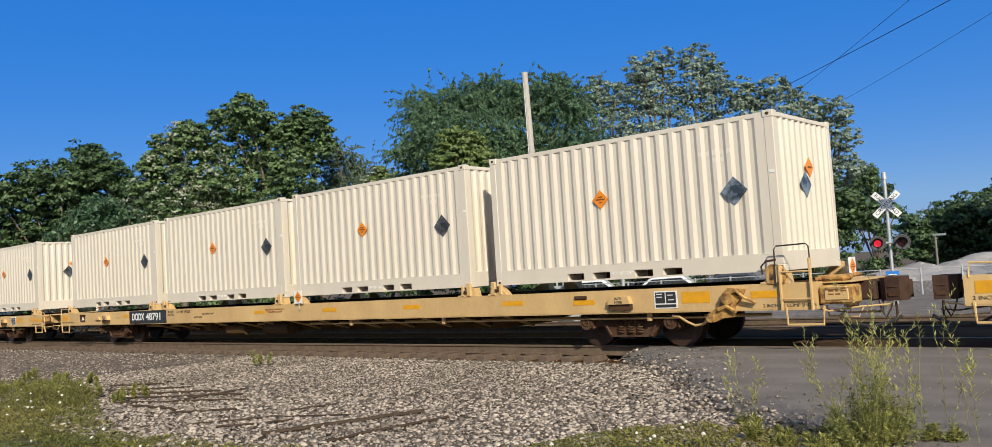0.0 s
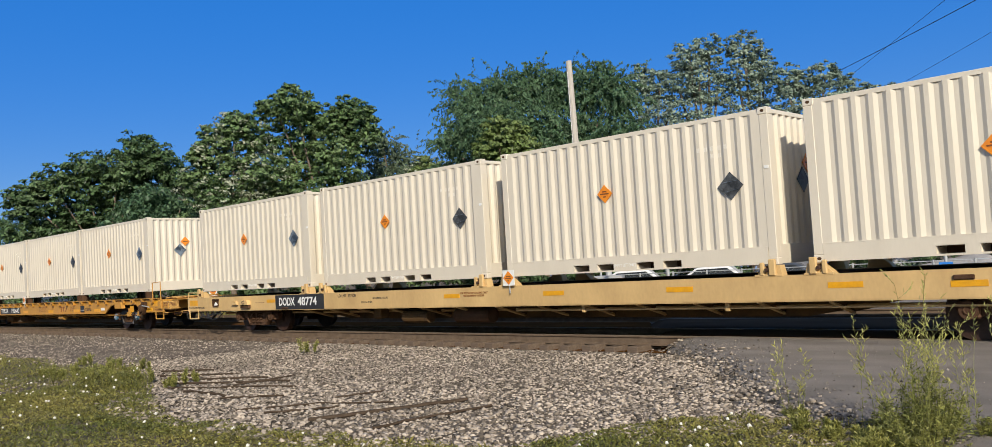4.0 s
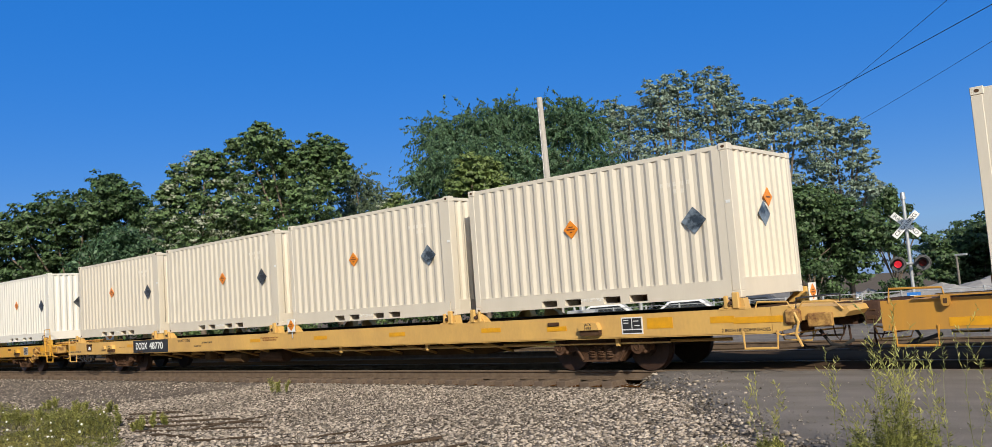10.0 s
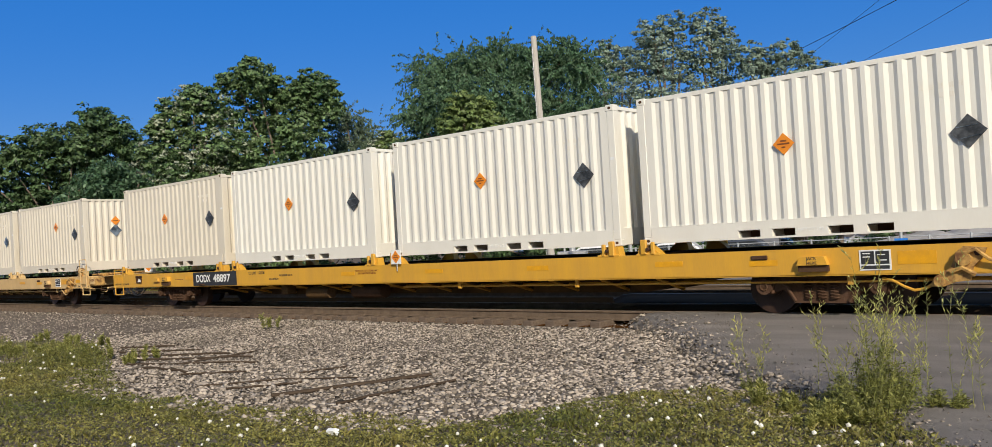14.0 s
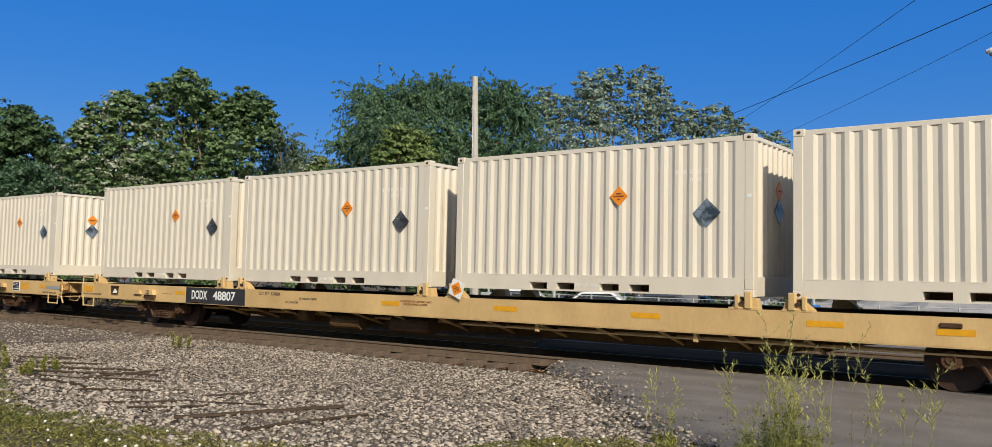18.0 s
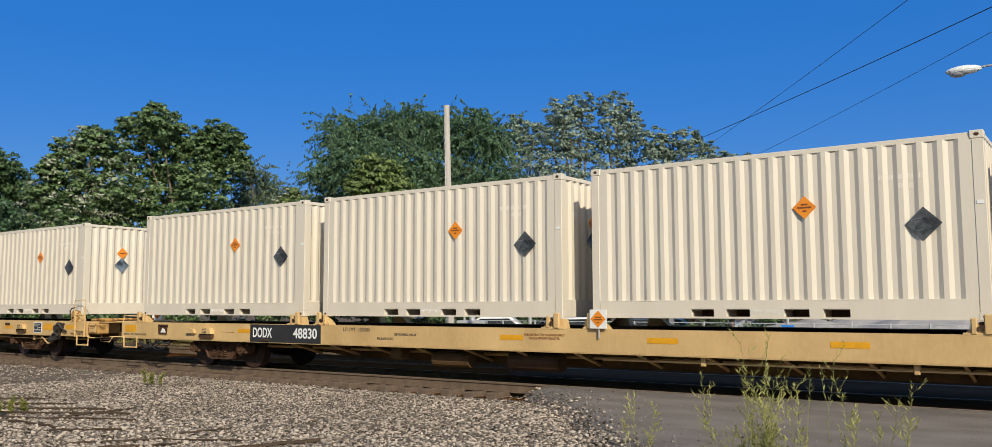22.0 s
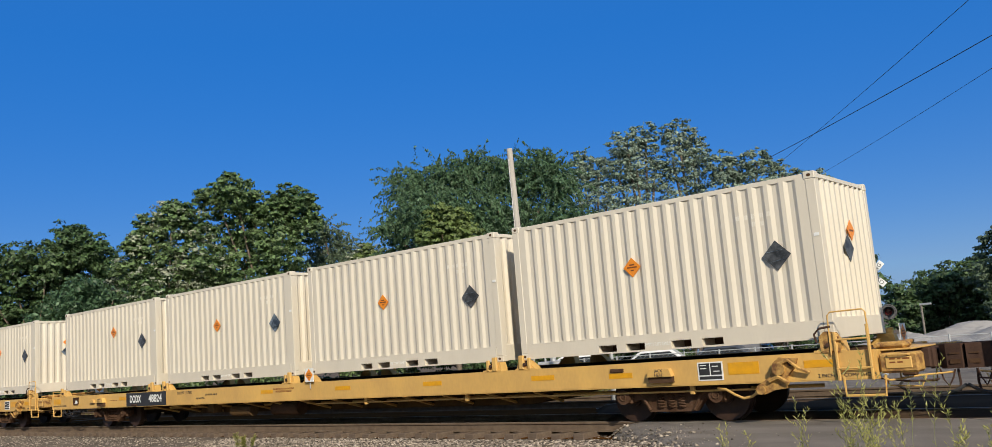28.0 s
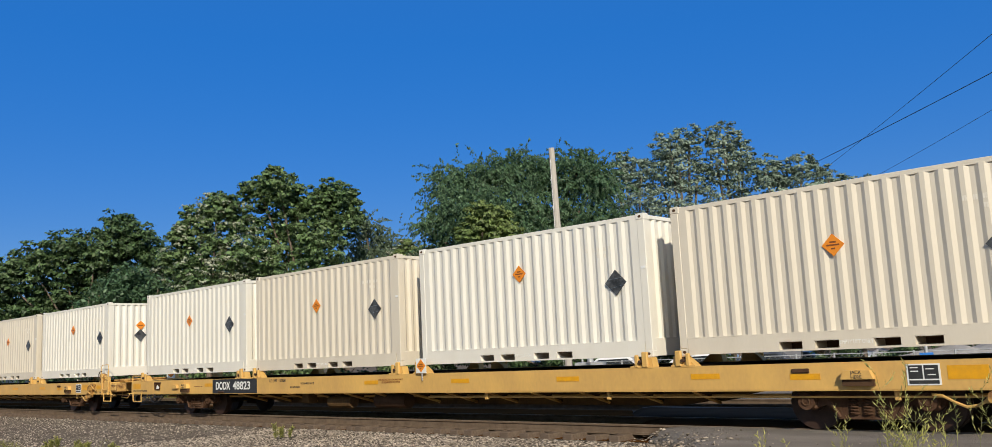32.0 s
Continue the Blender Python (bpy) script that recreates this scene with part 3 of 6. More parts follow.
def make_truck(car, x, bearing):
    cast = SOOT if bearing is HUB else STEEL
    arch = [(-1.10, 0.50), (-1.04, 0.60), (-0.74, 0.61), (-0.46, 0.67), (0.46, 0.67), (0.74, 0.61), (1.04, 0.60), (1.10, 0.50), (1.06, 0.38), (0.76, 0.36), (0.62, 0.40), (0.44, 0.19), (-0.44, 0.19), (-0.62, 0.40), (-0.76, 0.36), (-1.06, 0.38)]
    t = part("truck", prism(arch, -1.08, -0.93), cast, car, "cast steel truck frame with coil springs")
    t.location.x = x
    part("side_frame", prism(arch, 0.93, 1.08), cast, t)
    part("bolster", box(-0.22, 0.22, -1.0, 1.0, 0.50, 0.72, 0.02), STEEL, t)
    for s in (-1, 1):
        part("window_hole", prism([(s * 0.40, 0.55), (s * 0.58, 0.52), (s * 0.52, 0.38), (s * 0.40, 0.30)], -1.085, -1.07), GRIME_SHADE, t)
        part("frame_rib", rods([(s * 1.04, -1.09, 0.58), (s * 0.72, -1.09, 0.56), (s * 0.55, -1.09, 0.44), (s * 0.42, -1.09, 0.22)], 0.03), cast, t)
        part("brake_beam", rod((s * 0.38, -0.8, 0.36), (s * 0.38, 0.8, 0.36), 0.05), GRIME_SHADE, t)
    part("spring_pocket", box(-0.31, 0.31, -1.085, -0.95, 0.26, 0.56), GRIME_SHADE, t)
    for k in (-0.2, 0.0, 0.2):
        coil = [(k + 0.07 * math.cos(q * 0.7), -1.06 - 0.07 * math.sin(q * 0.7), 0.27 + q * 0.0052) for q in range(54)]
        part("spring", rods(coil, 0.016, 4), STEEL, t)
    for s in (-1, 1):
        part("bearing_box", box(s * 0.89 - 0.13, s * 0.89 + 0.13, -1.14, -0.95, 0.33, 0.60, 0.03), STEEL, t)
        part("bearing_cap", rod((s * 0.89, -1.14, 0.46), (s * 0.89, -1.21, 0.46), 0.115 if bearing is HUB else 0.13, 16), bearing, t)
        part("cap_bolts", rods([(s * 0.89 + 0.06 * math.cos(k * 0.785), -1.215, 0.46 + 0.06 * math.sin(k * 0.785)) for k in range(9)], 0.014, 5), GALV if bearing is HUB else GRIME_SHADE, t)
        w = base("wheelset", pose(s * 0.89, 0, 0.42), "steel wheels on an axle", "")
        w.parent = t
        del w["label"]
        bm = rod((0, -0.9, 0), (0, 0.9, 0), 0.075, 10)
        for y in (-0.75, 0.75):
            k = 1 if y > 0 else -1
            rod((0, y - 0.065 * k, 0), (0, y + 0.065 * k, 0), 0.42, 28, bm)
            rod((0, y - 0.09 * k, 0), (0, y - 0.065 * k, 0), 0.445, 28, bm)
            rod((0, y + 0.065 * k, 0), (0, y + 0.10 * k, 0), 0.14, 16, bm)
        me = bpy.data.meshes.new("wheelset")
        bm.to_mesh(me)
        bm.free()
        me.materials.append(TREAD)
        o = bpy.data.objects.new("wheelset", me)
        scene.collection.objects.link(o)
        o.parent, o.matrix_basis = t, w.matrix_basis
        bpy.data.objects.remove(w)
    if bearing is HUB:
        lettering("TPDX 192642", 0.09, WHITE, t, Matrix.Translation((0.56, -1.125, 0.42)) @ NEAR @ Matrix.Rotation(radians(52), 4, "Z"), "lettering", 0.55)
    return t


def end_gear(car, s, paint, boxed=True):
    """Coupler, draft gear, cut lever, air hose, steps and end platform of one end; s: +1 front, -1 rear."""
    X = lambda v: s * v
    end = 14.0 if s > 0 else 13.75
    part("draft_box", box(*sorted((X(12.9), X(end))), -0.34, 0.34, 0.70, 1.0, 0.02), BROWN, car)
    part("striker", box(*sorted((X(end - 0.05), X(end + 0.06))), -0.30, 0.30, 0.68, 0.99, 0.03), BROWN, car)
    shank = part("coupler", box(*sorted((X(end), X(14.32))), -0.10, 0.10, 0.74, 0.94, 0.02), BROWN, car, "dark rusty knuckle coupler")
    part("coupler_head", prism([(X(14.10), -0.20), (X(14.20), -0.28), (X(14.42), -0.30), (X(14.49), -0.05), (X(14.42), 0.02), (X(14.42), 0.22), (X(14.14), 0.24)], 0.67, 1.03, "z"), BROWN, shank)
    part("head_slot", box(*sorted((X(14.25), X(14.39))), -0.305, -0.27, 0.74, 0.80), GRIME_SHADE, shank)
    part("head_slot", box(*sorted((X(14.25), X(14.39))), -0.305, -0.27, 0.88, 0.90), GRIME_SHADE, shank)
    part("knuckle", rod((X(14.40), 0.15, 0.70), (X(14.40), 0.15, 0.98), 0.09, 12), BROWN, shank)
    part("lock_lifter", rods([(X(14.32), -0.2, 0.66), (X(14.33), -0.2, 0.46), (X(14.31), -0.2, 0.34)], 0.018), BROWN, shank)
    part("end_sill", box(*sorted((X(13.35), X(13.5))), -1.34, 1.34, 0.70, 1.04, 0.02), paint, car)
    part("end_plate", box(*sorted((X(13.3), X(end - 0.06))), -1.0, 1.0, 1.005, 1.03, 0.006), paint, car)
    part("cut_lever", rods([(X(13.62), -1.38, 0.64), (X(13.68), -1.3, 0.60), (X(13.95), -0.7, 0.62), (X(14.28), -0.22, 0.62)], 0.014), paint, car)
    hose = [(X(13.7), -0.36, 0.66), (X(13.55), -0.5, 0.46), (X(13.75), -0.56, 0.34), (X(14.05), -0.52, 0.30), (X(14.3), -0.40, 0.36), (X(14.44), -0.34, 0.44)]
    part("air_hose", rods(hose, 0.028), BLACK, car, "black rubber air hose")
    part("hanging_chain", rods([(X(14.1), -0.3, 0.68), (X(14.14), -0.33, 0.52), (X(14.2), -0.32, 0.42), (X(14.27), -0.3, 0.55), (X(14.3), -0.28, 0.66)], 0.013), BROWN, car)
    part("safety_bar", rods([(X(13.5), -0.9, 0.66), (X(13.55), -0.95, 0.50), (X(14.0), -0.95, 0.48), (X(14.06), -0.9, 0.62)], 0.013), paint, car)
    part("safety_bar", rods([(X(13.45), -1.1, 0.62), (X(13.9), -1.1, 0.56), (X(14.2), -0.8, 0.56)], 0.012), BROWN, car)
    part("hose_valve", box(*sorted((X(13.6), X(13.8))), -0.44, -0.30, 0.60, 0.74, 0.02), STEEL, car)
    for y in (-1.36, 1.36):
        part("stirrup_step", rods([(X(13.05), y, 0.68), (X(13.06), y, 0.40), (X(13.62), y, 0.40), (X(13.64), y, 0.68)], 0.022), paint, car)
    if s < 0:
        part("grab_iron", rods([(X(12.92), -1.36, 1.02), (X(12.95), -1.36, 1.20), (X(13.66), -1.36, 1.22), (X(13.68), -1.36, 1.02)], 0.016), paint, car)
    elif not boxed:
        part("sill_end", prism([(13.56, 0.64), (13.86, 0.70), (13.92, 0.86), (13.90, DECK), (13.56, DECK)], -1.36, -1.28), paint, car)
        part("sill_end", prism([(13.56, 0.64), (13.86, 0.70), (13.92, 0.86), (13.90, DECK), (13.56, DECK)], 1.28, 1.36), paint, car)
        part("corner_casting", box(13.78, 13.98, -1.42, -1.16, 0.76, 1.0, 0.04), STAINED, car)
        part("pull_handle", rods([(13.95, -1.4, 0.95), (14.02, -1.42, 0.80), (13.96, -1.42, 0.62), (14.04, -1.4, 0.42)], 0.022), paint, car)
        part("end_rail", rods([(13.3, -1.36, 1.04), (13.34, -1.36, 1.14), (13.84, -1.36, 1.12), (13.88, -1.36, 1.03)], 0.014), paint, car)
        part("end_rail", rods([(13.9, -1.2, 1.0), (13.92, -1.2, 1.16), (13.92, 0.6, 1.16), (13.9, 0.6, 1.0)], 0.014), CABLE, car)
    else:
        end_box = part("end_box", box(13.57, 14.10, -1.36, -1.02, 0.70, 0.985, 0.03), STAINED, car)
        part("box_panel", box(13.66, 14.02, -1.375, -1.35, 0.76, 0.93, 0.012), paint, end_box)
        bar_print(end_box, 13.72, 0.89, 0.24, 2, 0.05, None, -1.374)
        part("box_handle", rods([(13.70, -1.36, 0.95), (13.72, -1.41, 0.96), (13.98, -1.41, 0.96), (14.0, -1.36, 0.95)], 0.012), paint, end_box)
        part("end_box", box(13.57, 14.1, 1.0, 1.37, 0.67, 1.02, 0.025), paint, car)
        part("brake_shaft_box", box(13.4, 13.85, -1.0, -0.6, 1.03, 1.13, 0.04), STAINED, car)
        part("brake_shaft", rod((13.5, -1.2, 1.09), (13.5, 0.7, 1.09), 0.03), STAINED, car)


def pedestal(car, x, s, y, paint):
    """Bracket that holds a container's corner: base shoe, sloped web and lug."""
    bm = prism([(x - s * 0.30, DECK - 0.003), (x - s * 0.25, DECK + 0.05), (x - s * 0.10, DECK + 0.17), (x + s * 0.12, DECK + 0.17), (x + s * 0.16, DECK - 0.003)], y - 0.09, y + 0.09)
    p = part("pedestal", bm, paint, car)
    sy = -1 if y < 0 else 1
    part("pedestal_lug", box(x + s * 0.01 - 0.06, x + s * 0.01 + 0.06, *sorted((y + sy * 0.085, y + sy * 0.15)), DECK + 0.0, DECK + 0.27, 0.015), paint, p)
    part("pedestal_lug", box(x - s * 0.17 - 0.04, x - s * 0.17 + 0.04, *sorted((y + sy * 0.085, y + sy * 0.14)), DECK + 0.0, DECK + 0.22, 0.015), paint, p)
    part("pedestal_slot", box(x - s * 0.08 - 0.035, x - s * 0.08 + 0.035, *sorted((y + sy * 0.07, y + sy * 0.096)), DECK + 0.13, DECK + 0.165), GRIME_SHADE, p)
    part("pedestal_foot", box(x - s * 0.07 - 0.24, x - s * 0.07 + 0.24, *sorted((y + sy * 0.06, y + sy * 0.125)), DECK - 0.02, DECK + 0.025, 0.006), paint, p)
    part("pedestal_pin", rod((x - s * 0.08, y + sy * 0.07, DECK + 0.10), (x - s * 0.08, y + sy * 0.17, DECK + 0.10), 0.03, 8), BROWN, p)


def body(car, paint, lower, outline=None):
    """Deck, side sills, centre sill and cross members of a car about 26.8 m long."""
    for s in (-1, 1):
        y0, y1 = sorted((s * 1.36, s * 1.30))
        part("side_sill", prism(outline or [(-13.75, lower), (13.55, lower), (13.55, DECK), (-13.75, DECK)], y0, y1), paint, car)
        y0, y1 = sorted((s * 1.36, s * 1.22))
        if not outline:
            part("sill_flange", box(-13.74, 13.54, y0, y1, lower - 0.012, lower + 0.008), paint, car)
    part("deck", box(-13.28, 13.28, -1.3, 1.3, DECK - 0.05, DECK - 0.012), GRIME_SHADE, car)
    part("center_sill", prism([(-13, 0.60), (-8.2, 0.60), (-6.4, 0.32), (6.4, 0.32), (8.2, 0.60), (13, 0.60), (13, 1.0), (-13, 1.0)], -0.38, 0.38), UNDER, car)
    n = 13
    for i in range(n):
        x = -7.2 + 14.4 * i / (n - 1)
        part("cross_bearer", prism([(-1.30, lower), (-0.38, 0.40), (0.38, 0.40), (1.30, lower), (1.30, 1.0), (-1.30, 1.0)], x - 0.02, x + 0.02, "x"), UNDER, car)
        part("bearer_flange", rods([(x, -1.32, lower - 0.005), (x, -0.4, 0.37)], 0.03, 4), paint, car)
    part("train_pipe", rod((-12.5, -0.7, 0.52), (12.5, -0.7, 0.52), 0.03), paint, car)
    part("brake_rod", rod((0.5, -1.22, 0.53), (11.6, -1.22, 0.53), 0.016), paint, car)
    for x in (2.3, 5.4, 10.5):
        part("rod_hanger", box(x - 0.04, x + 0.04, -1.26, -1.19, 0.48, lower + 0.01, 0.01), paint, car)
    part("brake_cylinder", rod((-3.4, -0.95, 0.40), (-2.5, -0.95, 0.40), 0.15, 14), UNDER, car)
    part("air_tank", rod((-1.6, -0.9, 0.42), (-0.5, -0.9, 0.42), 0.17, 14), GRIME_SHADE, car)
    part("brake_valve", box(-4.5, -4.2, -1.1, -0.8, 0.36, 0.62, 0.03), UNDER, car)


def make_flatcar(paint, braked=True):
    car = base("flat_car", pose(0, 0, -40), {PALE: "faded pale yellow", YELLOW: "worn yellow", BRIGHT: "fresh bright yellow"}[paint] + " steel flat car carrying freight containers", "railway car", "cars of the train")
    body(car, paint, SILL)
    for x in (-10.0, 10.0):
        make_truck(car, x, STEEL)
    for s in (1, -1):
        end_gear(car, s, paint, braked)
    for k in range(4):
        x1 = 13.015 - k * 6.657
        for y in (-1.24, 1.24):
            pedestal(car, x1 - 0.05, 1, y, paint)
            pedestal(car, x1 - CL + 0.05, -1, y, paint)
    # hand brake corner at the front end: hoop, stand, ladder posts, levers, chain
    if braked:
        part("brake_hoop", rods([(12.92, -1.39, 1.0), (12.93, -1.39, 1.58), (12.97, -1.39, 1.63), (13.44, -1.39, 1.64), (13.48, -1.39, 1.60), (13.49, -1.39, 1.3)], 0.012), paint, car, "thin bent handrail hoop")
        part("ladder_post", box(13.46, 13.50, -1.42, -1.37, 0.62, 1.42, 0.008), paint, car)
        part("ladder_post", box(12.98, 13.02, -1.42, -1.37, 0.62, 1.34, 0.008), paint, car)
        part("ladder_rung", rod((12.98, -1.41, 1.22), (13.5, -1.41, 1.22), 0.014), paint, car)
        part("ladder_rung", rod((12.98, -1.41, 0.80), (13.5, -1.41, 0.80), 0.014), paint, car)
        part("brake_stand", prism([(12.78, 1.04), (12.76, 1.28), (12.84, 1.35), (13.0, 1.33), (13.08, 1.20), (13.06, 1.04)], -1.38, -1.26), STAINED, car)
        part("stand_hook", rods([(12.72, -1.39, 1.20), (12.70, -1.39, 1.32), (12.78, -1.39, 1.40), (12.95, -1.39, 1.42)], 0.018), BROWN, car)
        lever = part("brake_lever", prism([(11.66, 0.46), (11.74, 0.60), (11.95, 0.72), (12.02, 0.93), (12.12, 1.01), (12.40, 0.98), (12.34, 0.84), (12.22, 0.72), (12.18, 0.54), (12.0, 0.52), (11.85, 0.46)], -1.44, -1.36), STAINED, car)
        part("lever_boss", rod((12.12, -1.50, 0.84), (12.12, -1.40, 0.84), 0.10, 12), STAINED, lever)
        part("lever_boss", rod((11.80, -1.49, 0.53), (11.80, -1.40, 0.53), 0.07, 12), STAINED, lever)
        part("lever_link", rods([(12.12, -1.48, 0.90), (12.28, -1.49, 0.97), (12.42, -1.46, 0.84), (12.58, -1.42, 0.76)], 0.028), STAINED, lever)
        part("lever_link", rods([(11.95, -1.47, 0.66), (12.10, -1.48, 0.72), (12.26, -1.47, 0.62)], 0.035), STAINED, lever)
        part("bolt", rod((12.30, -1.47, 0.92), (12.30, -1.43, 0.92), 0.045, 8), BROWN, lever)
        chain = [(10.98, -1.27, 0.57), (11.12, -1.29, 0.55), (11.28, -1.3, 0.46), (11.42, -1.3, 0.40), (11.56, -1.3, 0.42), (11.70, -1.32, 0.50)]
        part("brake_chain", rods(chain, 0.022), paint, car)
    else:
        part("dull_strip", box(12.9, 13.75, -1.369, -1.355, 0.81, 0.91), GALV, car, "dull silver reflective strip")
    # plates and stencils on the near sill
    y = -1.362
    for x, w, z0, z1 in ((-13.35, 0.26, 0.80, 0.97), (-8.78, 0.22, 0.84, 0.93), (-1.3, 0.25, 0.83, 0.92), (1.66, 0.27, 0.83, 0.92), (4.56, 0.27, 0.83, 0.92), (7.48, 0.27, 0.83, 0.92), (9.2, 0.24, 0.80, 0.89), (11.5, 0.26, 0.78, 0.97), (12.70, 0.22, 0.83, 0.94)):
        part("reflector", box(x - w, x + w, y - 0.003, y + 0.003, z0, z1), REFLECT, car, "orange-yellow reflective strip")
    board = part("data_board", box(10.7, 11.15, y - 0.006, y + 0.003, 0.70, 1.0), WHITE, car, "white board with dark printed panels")
    for x0, z0, z1 in ((10.725, 0.79, 0.98), (10.935, 0.79, 0.98)):
        part("panel", box(x0, x0 + 0.19, y - 0.009, y - 0.004, z0, z1), BLACK, board)
    part("panel", box(10.725, 11.125, y - 0.009, y - 0.004, 0.72, 0.77), BLACK, board)
    for x0, z0 in ((10.75, 0.94), (10.75, 0.89), (10.96, 0.92), (10.98, 0.84)):
        part("line", box(x0, x0 + 0.11, y - 0.011, y - 0.008, z0, z0 + 0.015), WHITE, board)
    for x in (10.02, -10.12):
        jack = part("jack_pad", prism([(x - 0.24, 0.80), (x - 0.19, 0.93), (x + 0.19, 0.93), (x + 0.24, 0.80)], -1.47, -1.36), paint, car)
        # dark block paints the shade below the pad
        part("jack_gap", box(x - 0.23, x + 0.23, -1.43, -1.355, 0.70, 0.795), GRIME_SHADE, jack)
    part("slot_plate", box(9.0, 9.28, -1.39, -1.36, 0.90, 0.97, 0.012), STEEL, car)
    part("sill_shadow_slot", box(-8.2, -7.9, -1.40, -1.36, 0.66, 0.70, 0.01), STEEL, car)
    part("lift_bracket", prism([(-10.90, 0.80), (-10.84, 0.92), (-10.62, 0.90), (-10.56, 0.80)], -1.43, -1.36), paint, car)
    holder = part("card_holder", rods([(-12.1, -1.375, 0.98), (-12.06, -1.385, 0.78), (-11.76, -1.385, 0.78), (-11.72, -1.375, 0.98), (-12.1, -1.375, 0.98)], 0.022), STEEL, car)
    part("card_recess", box(-12.07, -11.75, -1.364, -1.355, 0.79, 0.97), GRIME_SHADE, holder)
    part("way_card", prism([(-12.02, 0.80), (-11.80, 0.80), (-11.84, 0.87), (-11.93, 0.91)], -1.375, -1.366), WHITE, holder, "torn white card")
    # black cables that droop under the rear corner
    for a, dip in ((-13.1, 0.46), (-12.95, 0.40), (-12.75, 0.50), (-12.6, 0.36)):
        part("drooping_cable", rods([(a, -1.28, 0.66), (a + 0.10, -1.3, dip + 0.08), (a + 0.32, -1.3, dip), (a + 0.62, -1.28, dip + 0.04), (a + 0.95, -1.25, 0.60), (a + 1.2, -1.2, 0.64)], 0.017), CABLE, car)
    part("uncoupling_step", rods([(-12.1, -1.36, 0.64), (-12.1, -1.36, 0.54), (-11.65, -1.36, 0.54), (-11.65, -1.36, 0.64)], 0.02), CABLE, car)
    lettering("2 INCH HF COMP SHOES", 0.075, BLACK, car, Matrix.Translation((-13.15, y - 0.001, 0.735)) @ NEAR, "lettering", 1.0)
    lettering("2 INCH HF COMP SHOES", 0.075, BLACK, car, Matrix.Translation((13.1, y - 0.001, 0.70)) @ NEAR, "lettering", 0.85)
    lettering("JACK\nHERE", 0.07, BLACK, car, Matrix.Translation((10.02, -1.472, 0.865)) @ NEAR)
    lettering("JACK\nHERE", 0.07, BLACK, car, Matrix.Translation((-10.12, -1.472, 0.865)) @ NEAR)
    lettering("FOR RESTRICTED LOADING ONLY\nSEE EQUIPMENT REGISTER", 0.06, ORANGE_MARK, car, Matrix.Translation((-0.6, y - 0.001, 0.90)) @ NEAR, "lettering", 0.85)
    lettering("RETAINING VALVE", 0.07, BLACK, car, Matrix.Translation((-3.85, y - 0.001, 0.88)) @ NEAR)
    lettering("RELEASE ROD", 0.07, BLACK, car, Matrix.Translation((-4.4, y - 0.001, 0.79)) @ NEAR)
    bar_print(car, -9.6, 0.84, 0.42, 1, 0.03)
    return car


